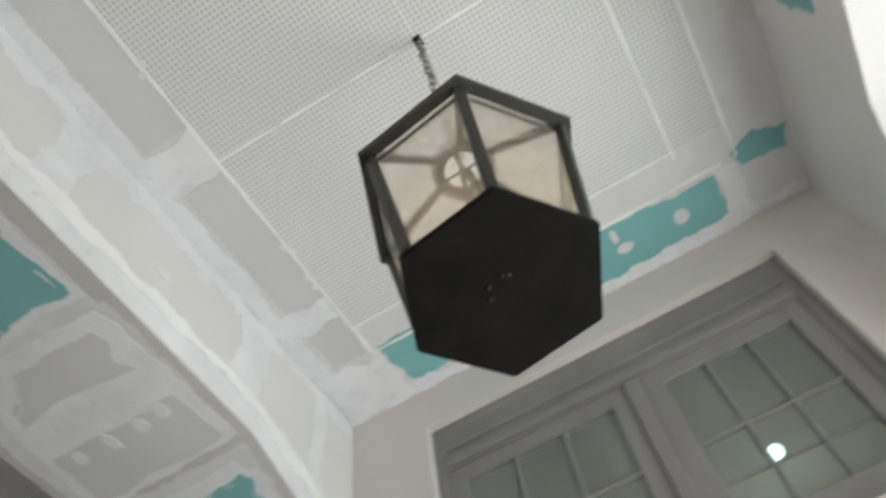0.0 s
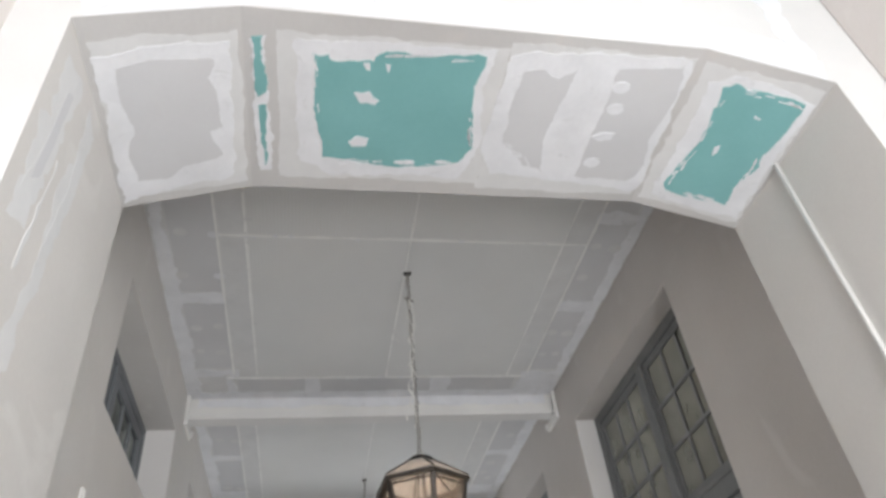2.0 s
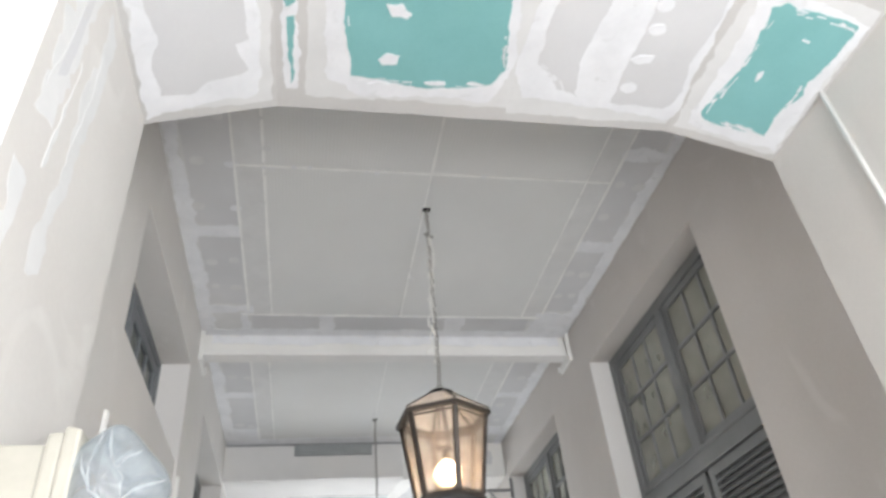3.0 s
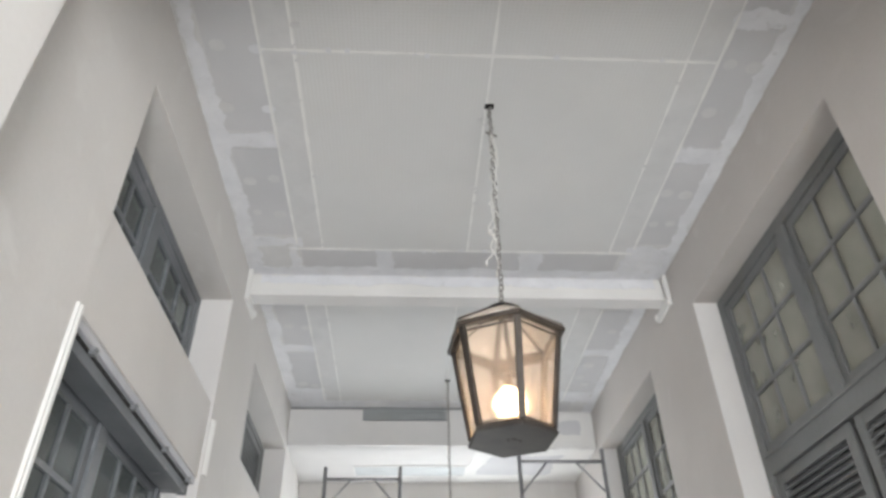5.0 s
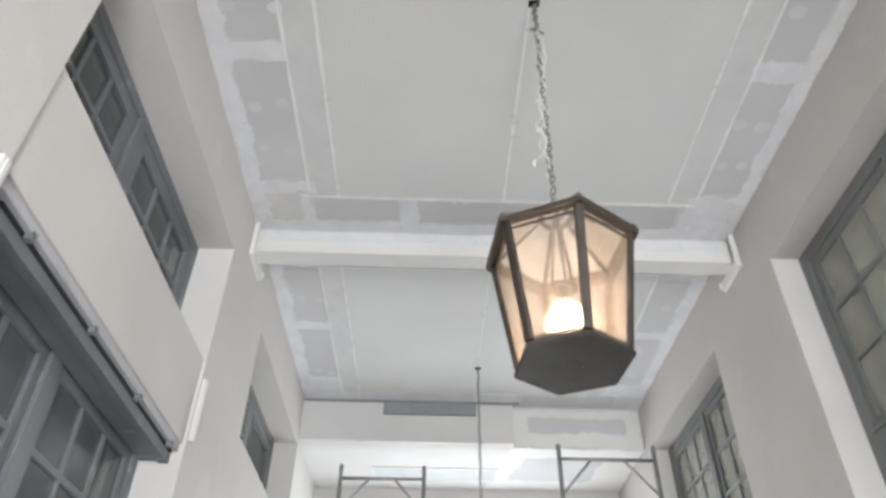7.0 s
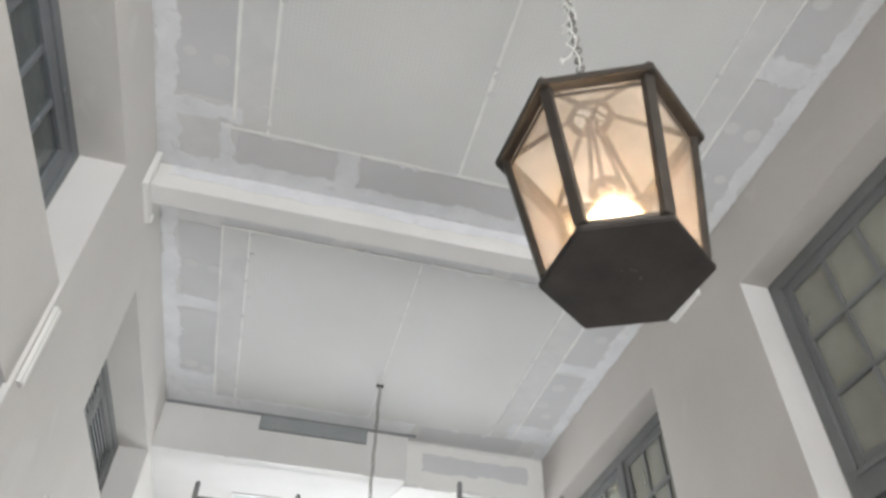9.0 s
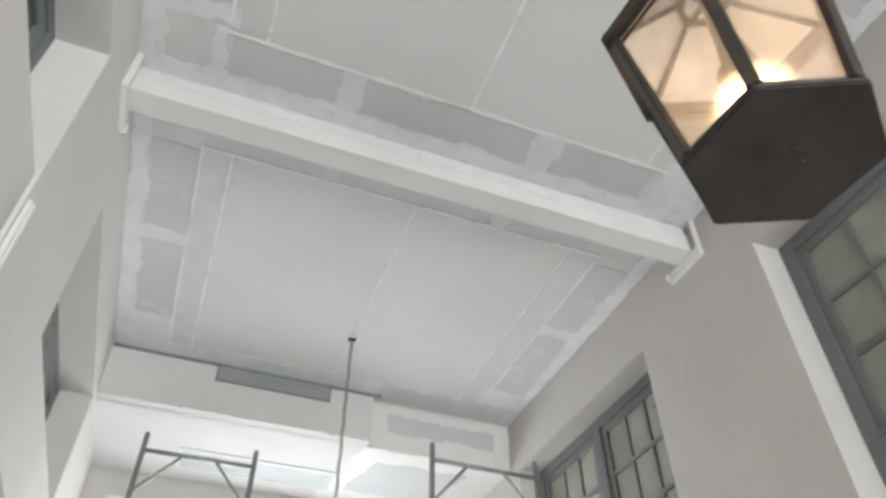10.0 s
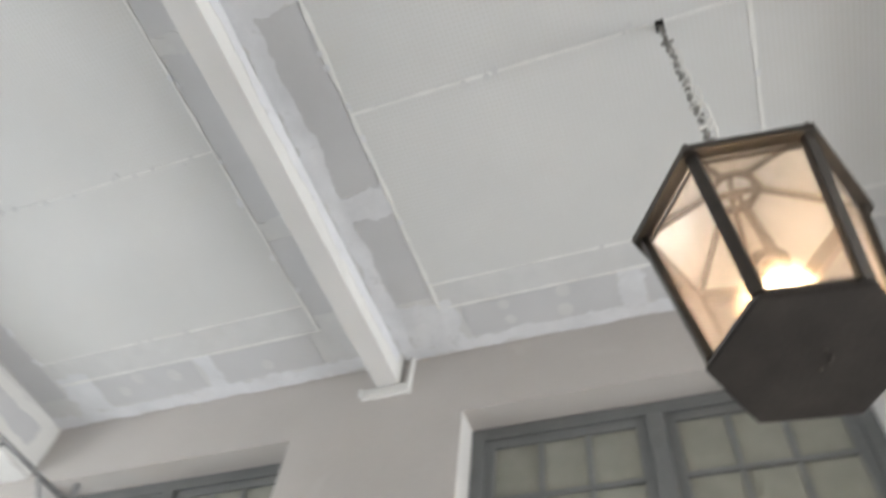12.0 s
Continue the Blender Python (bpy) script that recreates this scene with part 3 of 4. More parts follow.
def end_bulkhead():
    """The dropped ceiling at the end: its upright face, its underside and the wall with the bright opening."""
    bm = bmesh.new()
    box(bm, (XL - 0.42, Y_END, LOW), (XR + 0.42, Y_OUT + 0.3, TOP + 0.12))
    box(bm, (XL - 0.42, Y_BOX, LOW), (0.955, Y_END + 0.01, TOP + 0.05))
    face, under = on_face(Y_END), lambda u, v, h: Vector((u, v, LOW - h))
    band(bm, 300, [(2, 0.012, 0.004, rect(0.955, 4.75, 2.335, 5.17)), (1, 0.012, 0.006, rect(1.12, 4.90, 2.18, 5.08))], face)
    band(bm, 310, [(0, 0.015, 0.003, rect(0.45, 4.75, 0.945, 4.98)), (0, 0.02, 0.002, rect(-1.27, 4.75, -0.5, 5.0))], on_face(Y_BOX))
    band(bm, 320, [(2, 0.03, 0.003, [(0.95, 9.6), (2.33, 9.6), (2.33, 10.75), (0.75, 10.75)]), (1, 0.02, 0.005, [(1.12, 9.85), (2.0, 9.8), (1.9, 10.5), (0.98, 10.5)])], under)
    tagged(link("ceiling_end_bulkhead", bm, [BOARD_PALE, BOARD, WHITE]), "dropped gypsum bulkhead with a white taped board", "bulkhead", kind="structure")
    bm = bmesh.new()
    for a, b in (((XL - 0.42, Y_OUT, 0), (-1.08, Y_OUT + 0.3, LOW)), ((1.75, Y_OUT, 0), (XR + 0.42, Y_OUT + 0.3, LOW)), ((-1.08, Y_OUT, 4.50), (1.75, Y_OUT + 0.3, LOW))):
        box(bm, a, b)
    tagged(link("wall_end", bm, WALL), "white end wall with a wide bright opening", "wall", kind="structure")


end_bulkhead()


# ---- beam with its end brackets ----
def beam():
    thing = empty("beam", (0.53, 6.74, 4.985), "white boxed gypsum beam across the passage", "beam", kind="structure")
    inv = Matrix.Translation(-thing.location)
    bm = boxes(((XL - 0.01, Y_BEAM0, 4.988), (XR + 0.01, Y_BEAM1, TOP + 0.05)), bevel=0.006)
    ragged(bm, rect(-1.2, 5.10, 2.26, 5.196), on_face(Y_BEAM0), 0.012, 0.003, 1, 5)
    bm.normal_update()
    bm.transform(inv)
    # underside takes a darker colour that holds its shade against the lit face
    for f in bm.faces:
        if f.normal.z < -0.9:
            f.material_index = 2
    part("boxing", bm, [WHITE, COMPOUND, BOARD_PALE], thing)
    for s, x in ((1, XL), (-1, XR)):
        bm = boxes(((x - s * 0.01, Y_BEAM0 - 0.085, 4.895), (x + s * 0.035, Y_BEAM0 - 0.062, TOP)),
                   ((x - s * 0.01, Y_BEAM1 + 0.10, 4.93), (x + s * 0.035, Y_BEAM1 + 0.122, 4.985)),
                   ((x - s * 0.01, Y_BEAM0 - 0.062, 4.90), (x + s * 0.022, Y_BEAM1 + 0.10, 4.983)), bevel=0.004)
        bm.transform(inv)
        part("end_bracket", bm, WHITE, thing, "thin white plaster bracket round the beam end")


beam()


# ---- patches on the arch ----
def arch_patches():
    P = [(0, 0.010, 0.001, [(-1.05, 2.10), (-0.83, 2.07), (-0.53, 2.08), (-0.54, 2.52), (-0.57, 2.85), (-0.75, 2.86), (-1.06, 2.92)]),
         (1, 0.007, 0.0025, [(-0.97, 2.16), (-0.84, 2.13), (-0.60, 2.16), (-0.63, 2.25), (-0.60, 2.37), (-0.59, 2.53), (-0.65, 2.55), (-0.60, 2.70), (-0.78, 2.74), (-0.85, 2.80), (-0.98, 2.79), (-0.99, 2.60), (-0.95, 2.49), (-0.98, 2.28)]),
         (0, 0.010, 0.002, [(-0.455, 2.07), (-0.385, 2.05), (-0.38, 2.82), (-0.435, 2.83)]), (2, 0.008, 0.004, [(-0.445, 2.06), (-0.40, 2.05), (-0.39, 2.34), (-0.43, 2.37)]),
         (2, 0.007, 0.004, [(-0.43, 2.42), (-0.395, 2.41), (-0.395, 2.74), (-0.41, 2.80), (-0.425, 2.64)]),
         (0, 0.010, 0.001, [(-0.27, 2.06), (0.62, 2.03), (0.61, 2.15), (0.59, 2.24), (0.65, 2.57), (0.61, 2.74), (0.57, 2.83), (0.41, 2.81), (-0.09, 2.84), (-0.15, 2.78), (-0.24, 2.75)]),
         (2, 0.007, 0.0025, [(-0.19, 2.12), (-0.12, 2.12), (-0.10, 2.15), (0.08, 2.14), (0.10, 2.10), (0.18, 2.08), (0.29, 2.10), (0.58, 2.07), (0.55, 2.24), (0.58, 2.40), (0.62, 2.61), (0.56, 2.71), (0.40, 2.75), (0.20, 2.765), (0.01, 2.73), (-0.13, 2.72), (-0.17, 2.45)]),
         (0, 0.009, 0.006, [(0.0, 2.31), (0.07, 2.30), (0.12, 2.35), (0.10, 2.375), (0.03, 2.37)]), (0, 0.009, 0.006, [(-0.01, 2.61), (0.03, 2.57), (0.09, 2.58), (0.08, 2.63), (0.01, 2.64)]), (0, 0.009, 0.006, [(-0.05, 2.76), (0.0, 2.73), (0.06, 2.75), (0.03, 2.79), (-0.03, 2.79)]),
         (0, 0.009, 0.001, [(0.69, 2.06), (0.80, 2.02), (1.55, 2.00), (1.58, 2.06), (1.58, 2.55), (1.61, 2.78), (1.58, 2.86), (1.06, 2.81), (0.74, 2.78), (0.66, 2.6)]),
         (1, 0.009, 0.0025, [(0.77, 2.13), (0.85, 2.11), (0.94, 2.16), (1.02, 2.10), (0.99, 2.29), (0.97, 2.49), (0.98, 2.60), (1.02, 2.75), (0.90, 2.71), (0.76, 2.56), (0.75, 2.36)]),
         (1, 0.007, 0.0025, [(1.22, 2.08), (1.53, 2.04), (1.55, 2.10), (1.555, 2.27), (1.53, 2.47), (1.57, 2.66), (1.53, 2.79), (1.21, 2.77), (1.21, 2.55), (1.22, 2.30)]),
         (0, 0.007, 0.006, blob(1.26, 2.18, 0.045, 0.035)), (0, 0.007, 0.006, blob(1.275, 2.31, 0.045, 0.033)), (0, 0.007, 0.006, [(1.21, 2.49), (1.25, 2.46), (1.33, 2.46), (1.32, 2.50), (1.24, 2.51)]), (0, 0.007, 0.006, blob(1.27, 2.665, 0.045, 0.032)),
         (0, 0.010, 0.001, [(1.67, 2.10), (1.77, 2.03), (1.97, 2.04), (2.165, 2.08), (2.15, 2.45), (2.16, 2.88), (1.90, 2.87), (1.68, 2.85), (1.69, 2.54)]),
         (2, 0.008, 0.0025, [(1.74, 2.11), (1.79, 2.07), (1.99, 2.08), (2.12, 2.09), (2.11, 2.28), (2.08, 2.43), (2.10, 2.50), (2.05, 2.65), (2.06, 2.80), (1.81, 2.81), (1.72, 2.78), (1.73, 2.62), (1.76, 2.50), (1.77, 2.33), (1.755, 2.25)])]
    P += [(0, 0.006, 0.0045, [(0.03, 2.150), (0.06, 2.145), (0.065, 2.19), (0.05, 2.185)]), (0, 0.006, 0.0045, [(0.13, 2.145), (0.155, 2.15), (0.15, 2.195), (0.14, 2.18)]),
          (0, 0.010, 0.0045, blob(0.28, 2.73, 0.055, 0.016)), (0, 0.008, 0.0045, blob(0.47, 2.715, 0.035, 0.012)), (0, 0.004, 0.0045, [(1.94, 2.215), (1.975, 2.22), (1.97, 2.232), (1.94, 2.228)]),
          (0, 0.005, 0.0045, [(1.85, 2.45), (1.87, 2.43), (1.875, 2.47), (1.86, 2.50)])]
    names = ("compound_patch", "grey_board", "green_board")
    wash = [(-1.05, 2.03, -0.50, 2.90), (-0.34, 2.02, 0.68, 2.86), (0.68, 1.99, 1.58, 2.89), (1.62, 2.00, 2.165, 2.90)]
    for k, (u0, v0, u1, v1) in enumerate(wash):
        bm = bmesh.new()
        ragged(bm, rect(u0, v0, u1, v1), on_soffit, 0.009, 0.0003, 0, 380 + k, 0.02)
        part("thin_wash", bm, THIN_COMPOUND, arch)
    for k, (mat, jag, high, outline) in enumerate(P):
        bm = bmesh.new()
        ragged(bm, outline, on_soffit, jag, high + 0.0012, 0, 400 + k, 0.008, 0.14)
        part(names[mat], bm, (COMPOUND, BOARD, TEAL)[mat], arch)
    # thin trowel strokes dragged over the edges of the boards
    rnd = random.Random(77)
    bm = bmesh.new()
    sides = [((-0.17, 2.45), (-0.18, 2.15)), ((-0.10, 2.73), (0.55, 2.73)), ((0.15, 2.10), (0.55, 2.09)), ((0.57, 2.40), (0.61, 2.62)), ((1.76, 2.50), (1.73, 2.75)), ((1.77, 2.20), (1.765, 2.45)),
             ((1.80, 2.79), (2.04, 2.79)), ((1.85, 2.10), (2.10, 2.11)), ((2.08, 2.43), (2.05, 2.68)), ((0.78, 2.58), (0.92, 2.70)), ((1.50, 2.20), (1.54, 2.70)), ((-0.61, 2.25), (-0.61, 2.68)), ((-0.96, 2.3), (-0.97, 2.7))]
    for k in range(110):
        p, q = sides[k % len(sides)]
        f = rnd.random()
        c = Vector((p[0] + (q[0] - p[0]) * f, p[1] + (q[1] - p[1]) * f))
        along = (Vector(q) - Vector(p)).normalized()
        go = (along + Vector((rnd.uniform(-0.25, 0.25), rnd.uniform(-0.25, 0.25)))) * rnd.uniform(0.010, 0.045)
        c += Vector((rnd.uniform(-0.014, 0.014), rnd.uniform(-0.014, 0.014)))
        strip(bm, c - go, c + go, rnd.uniform(0.003, 0.009), on_soffit, 0.0042, 0, 900 + k, 0.5)
    part("trowel_strokes", bm, COMPOUND, arch)["kind"] = "stuff"
    face = on_arch
    P = [(0, 0.03, 0.003, rect(-1.27, 5.08, 2.44, 5.198)), (0, 0.03, 0.003, [(-1.27, 4.50), (-0.84, 4.55), (-0.92, 5.14), (-1.27, 5.14)]),
         (0, 0.02, 0.003, [(0.09, 4.52), (0.28, 4.54), (0.33, 5.15), (0.10, 5.15)]), (0, 0.02, 0.003, [(1.36, 4.55), (1.56, 4.50), (1.66, 5.16), (1.38, 5.16)]),
         (0, 0.02, 0.003, [(2.05, 4.40), (2.15, 4.30), (2.18, 5.1), (2.06, 5.1)]), (0, 0.012, 0.005, blob(-0.42, 4.86, 0.05, 0.012)), (0, 0.012, 0.005, blob(-0.44, 4.92, 0.05, 0.012)),
         (0, 0.012, 0.005, blob(-0.46, 4.98, 0.045, 0.012)), (0, 0.012, 0.005, blob(-0.44, 4.76, 0.04, 0.03)), (0, 0.012, 0.005, blob(0.84, 4.78, 0.045, 0.03)), (0, 0.012, 0.005, blob(1.05, 5.03, 0.05, 0.02))]
    for k, (mat, jag, high, outline) in enumerate(P):
        bm = bmesh.new()
        ragged(bm, outline, face, jag, high, 0, 450 + k, 0.03)
        part("compound_patch", bm, COMPOUND, arch)
    rim = [(-1.06, 4.405), (-0.48, 4.585), (1.60, 4.585), (2.16, 4.405)]
    for k, (p, q) in enumerate(zip(rim, rim[1:])):
        bm = bmesh.new()
        strip(bm, p, q, 0.062, face, 0.006, 0, 480 + k, 0.34)
        low_p, low_q = (p[0], p[1] - 0.108), (q[0], q[1] - 0.108)
        strip(bm, low_p, low_q, 0.145, face, 0.0012, 1, 490 + k, 0.03)
        part("edge_filler", bm, [FILLER, COMPOUND], arch)
    bm = bmesh.new()
    ragged(bm, rect(0.9, 4.62, 1.25, 4.92), lambda u, v, h: Vector((u, Y_BACK + h, v)), 0.02, 0.003, 0, 515, 0.02)
    part("green_board", bm, TEAL, arch_back)
    P = [(0, 0.03, 0.0004, [(2.0, 3.3), (2.14, 3.35), (2.17, 4.15), (2.0, 4.1)]), (0, 0.02, 0.0004, [(2.25, 2.9), (2.34, 2.95), (2.42, 4.1), (2.3, 4.15)]), (0, 0.03, 0.0004, [(1.98, 2.2), (2.08, 2.3), (2.1, 3.1), (1.99, 3.1)]),
         (1, 0.006, 0.0012, [(2.06, 3.50), (2.12, 3.58), (2.14, 4.02), (2.09, 3.98)]), (0, 0.012, 0.0008, [(2.02, 3.42), (2.05, 3.46), (2.20, 4.10), (2.15, 4.14)]),
         (0, 0.010, 0.0009, [(2.30, 3.35), (2.325, 3.4), (2.36, 3.95), (2.335, 3.93)]), (0, 0.010, 0.0009, [(2.15, 3.2), (2.17, 3.22), (2.21, 3.7), (2.19, 3.72)])]
    for k, (mat, jag, high, outline) in enumerate(P):
        bm = bmesh.new()
        ragged(bm, outline, on_left(ARCH[0][0]), jag, high, 0, 520 + k, 0.03)
        part("filler_streak", bm, (THIN_COMPOUND, BOARD)[mat], arch)


arch_patches()


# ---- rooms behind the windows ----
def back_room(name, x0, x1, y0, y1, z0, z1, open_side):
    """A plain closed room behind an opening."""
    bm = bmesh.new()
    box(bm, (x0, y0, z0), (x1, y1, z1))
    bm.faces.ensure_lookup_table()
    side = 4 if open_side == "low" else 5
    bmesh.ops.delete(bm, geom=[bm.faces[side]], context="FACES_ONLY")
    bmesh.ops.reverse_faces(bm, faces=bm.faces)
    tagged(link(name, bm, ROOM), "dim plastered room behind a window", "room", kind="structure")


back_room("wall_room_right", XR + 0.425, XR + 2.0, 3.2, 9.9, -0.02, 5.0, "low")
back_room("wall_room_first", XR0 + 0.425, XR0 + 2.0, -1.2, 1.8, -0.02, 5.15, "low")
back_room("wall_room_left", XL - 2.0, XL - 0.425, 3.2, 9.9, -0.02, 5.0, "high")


# ---- windows, shutters and doors ----
def sash(thing, x, s, y0, y1, z0, z1, cols, rows, paint, stile=0.07, bar=0.032, deep=0.045, glass=None):
    """A glazed leaf: stiles and rails, bars, and a pane in each field. s: +1 when the room lies towards +x."""
    frame_bm = boxes(((x, y0, z0), (x + s * deep, y0 + stile, z1)), ((x, y1 - stile, z0), (x + s * deep, y1, z1)),
                     ((x, y0 + stile, z1 - stile), (x + s * deep, y1 - stile, z1)), ((x, y0 + stile, z0), (x + s * deep, y1 - stile, z0 + stile)), bevel=0.005)
    leaf = part("sash", frame_bm, paint, thing)
    ga, gb, za, zb = y0 + stile, y1 - stile, z0 + stile, z1 - stile
    for k in range(1, cols):
        y = ga + (gb - ga) * k / cols
        part("glazing_bar", boxes(((x + s * 0.006, y - bar / 2, za), (x + s * 0.036, y + bar / 2, zb)), bevel=0.004), paint, leaf)
    for k in range(1, rows):
        z = za + (zb - za) * k / rows
        part("glazing_bar", boxes(((x + s * 0.003, ga, z - bar / 2), (x + s * 0.034, gb, z + bar / 2)), bevel=0.004), paint, leaf)
    for i in range(cols):
        for j in range(rows):
            a, b = ga + (gb - ga) * i / cols, ga + (gb - ga) * (i + 1) / cols
            c, d = za + (zb - za) * j / rows, za + (zb - za) * (j + 1) / rows
            p = part("pane", boxes(((x + s * 0.018, a, c), (x + s * 0.022, b, d))), glass or GLASS, leaf)
            p.visible_shadow = False
    return leaf


def louvre_leaf(thing, x, s, y0, y1, z0, z1, paint, pitch=0.046, stile=0.075, deep=0.04):
    leaf = part("shutter", boxes(((x, y0, z0), (x + s * deep, y0 + stile, z1)), ((x, y1 - stile, z0), (x + s * deep, y1, z1)),
                                 ((x, y0 + stile, z1 - 0.07), (x + s * deep, y1 - stile, z1)), ((x, y0 + stile, z0), (x + s * deep, y1 - stile, z0 + 0.09)), bevel=0.004), paint, thing)
    part("backing", boxes(((x + s * (deep + 0.003), y0 + 0.02, z0 + 0.02), (x + s * (deep + 0.010), y1 - 0.02, z1 - 0.02))), paint, leaf)
    slat_bm = bmesh.new()
    box(slat_bm, (-0.005, y0 + stile, -0.030), (0.005, y1 - stile, 0.030))
    slat_bm.transform(Matrix.Rotation(radians(s * 38), 4, "Y"))
    mesh = None
    for k in range(int((z1 - z0 - 0.17) / pitch)):
        if mesh is None:
            ob = part("slat", slat_bm, paint, leaf)
            mesh = ob.data
        else:
            ob = new("slat", mesh)
            ob.parent = leaf
        ob.location = (x + s * 0.02, 0, z1 - 0.07 - pitch * (k + 0.5))
    return leaf


def lined_opening(thing, x, s, y0, y1, z0, z1, paint, wide=0.075, deep=0.10):
    part("frame", boxes(((x, y0, z0), (x + s * deep, y0 + wide, z1)), ((x, y1 - wide, z0), (x + s * deep, y1, z1)),
                        ((x, y0 + wide, z1 - wide), (x + s * deep, y1 - wide, z1)), bevel=0.006), paint, thing)


def tall_window(opening, x, s, paint, label, mid):
    """A glazed upper light over louvred shutters, as on the wall towards +x."""
    y0, y1, z0, z1 = opening
    e = 0.003
    y0, y1, z1 = y0 + e, y1 - e, z1 - e
    thing = empty("louvred_window", (0, 0, 0), label, "window", "tall louvred windows")
    lined_opening(thing, x, s, y0, y1, 0.0, z1, paint, 0.085)
    part("mullion", boxes(((x - s * 0.006, mid - 0.05, 3.40), (x + s * 0.09, mid + 0.05, z1 - 0.085)), bevel=0.008), paint, thing)
    part("transom", boxes(((x - s * 0.010, y0 + 0.085, 3.25), (x + s * 0.09, y1 - 0.085, 3.40)), ((x - s * 0.022, y0 + 0.085, 3.37), (x, y1 - 0.085, 3.40)), bevel=0.006), paint, thing)
    for a, b in ((y0 + 0.085, mid - 0.05), (mid + 0.05, y1 - 0.085)):
        sash(thing, x + s * 0.016, s, a, b, 3.402, z1 - 0.087, 3, 3, paint, 0.06, glass=DUSTY_GLASS)
        louvre_leaf(thing, x + s * 0.014, s, a + 0.002, b - 0.002 + (0.045 if b < mid else 0) , 1.75, 3.245, paint)
        part("lower_panel", boxes(((x + s * 0.016, a, 0.02), (x + s * 0.05, b, 1.745)), ((x + s * 0.008, a + 0.1, 0.15), (x + s * 0.02, b - 0.1, 1.6)), bevel=0.005), paint, thing)
    return thing


def blind(x, y0, y1, z0, z1, material, label):
    thing = empty("roller_blind", (x, (y0 + y1) / 2, z0), label, "blind")
    inv = Matrix.Translation(-thing.location)
    for nm, a, b, mat in (("cloth", (x, y0, z0 + 0.02), (x + 0.004, y1, z1), material), ("bottom_bar", (x - 0.008, y0, z0), (x + 0.012, y1, z0 + 0.02), FRAME_PALE)):
        bm = boxes((a, b), bevel=0.001)
        bm.transform(inv)
        part(nm, bm, mat, thing)


tall_window(R1, 2.54, 1, FRAME_GREEN, "grey-green painted window with small panes over louvred shutters", 5.115)
tall_window(R2, 2.54, 1, FRAME_GREEN, "grey-green painted small-paned window behind scaffolding", 8.40)
for a, b in ((R1[0], R1[1]), (R2[0], R2[1])):
    blind(2.662, a + 0.02, b - 0.02, 3.77, 4.65, BLIND, "cream roller blind behind a small-paned window")


def high_window(opening, x, s, paint, label, cols, rows, mid, stile=0.085, bar=0.032, head=0.0, glass=None):
    y0, y1, z0, z1 = opening
    thing = empty("casement_window", (0, 0, 0), label, "window", "high casement windows")
    e = 0.003
    y0, y1, z1 = y0 + e, y1 - e, z1 - e
    lined_opening(thing, x, s, y0, y1, z0, z1, paint, 0.07, 0.09)
    part("mullion", boxes(((x - s * 0.005, mid - 0.045, z0), (x + s * 0.08, mid + 0.045, z1 - 0.07 - head)), bevel=0.007), paint, thing)
    part("bottom_rail", boxes(((x - s * 0.003, y0 + 0.07, z0), (x + s * 0.08, mid - 0.045, z0 + 0.06)), ((x - s * 0.003, mid + 0.045, z0), (x + s * 0.08, y1 - 0.07, z0 + 0.06)), bevel=0.005), paint, thing)
    if head:
        top = z1 - 0.07
        part("head_rail", boxes(((x + s * 0.004, y0 + 0.07, top - head), (x + s * 0.08, y1 - 0.07, top)), ((x - s * 0.010, y0 + 0.07, top - 0.50 * head), (x + s * 0.004, y1 - 0.07, top - 0.36 * head)),
                                ((x - s * 0.016, y0 + 0.07, top - 0.94 * head), (x + s * 0.004, y1 - 0.07, top - 0.74 * head)), bevel=0.005), paint, thing)
    for a, b in ((y0 + 0.07, mid - 0.045), (mid + 0.045, y1 - 0.07)):
        sash(thing, x + s * 0.012, s, a + 0.002, b - 0.002, z0 + 0.062, z1 - 0.072 - head, cols, rows, paint, stile, bar, glass=glass)
    return thing


high_window(R0, 2.515, 1, FRAME_PALE, "pale grey wooden casement window with dusty green panes", 3, 2, 0.285, 0.095, 0.014, 0.265)
blind(2.86, R0[0] - 0.1, R0[1] + 0.1, 4.005, 4.95, GREENISH, "half-drawn grey-green blind behind a high casement window")
# added cream sheet: the reflection in the lower panes as a colour
blind(2.878, R0[0] - 0.1, R0[1] + 0.1, 3.3, 4.03, BLIND, "cream sheet that imitates a reflection in the lower panes of a high casement window")
high_window((L1[0], L1[1], 3.828, L1[3]), -1.535, -1, FRAME_BLUE, "blue-grey painted casement window set deep in the wall", 3, 2, 5.09, glass=BLUE_GLASS)


def shuttered_window(opening, x, s, paint, label):
    y0, y1, z0, z1 = opening
    e = 0.003
    thing = empty("shuttered_window", (0, 0, 0), label, "window")
    lined_opening(thing, x, s, y0 + e, y1 - e, z0 + e, z1 - e, paint, 0.07, 0.09)
    mid = (y0 + y1) / 2
    for a, b in ((y0 + 0.075, mid - 0.002), (mid + 0.002, y1 - 0.075)):
        louvre_leaf(thing, x + s * 0.012, s, a, b, z0 + 0.005, z1 - 0.075, paint, 0.05)


shuttered_window((L2[0], L2[1], 3.828, L2[3]), -1.535, -1, FRAME_GREEN, "grey louvred shutters in a deep wall recess")


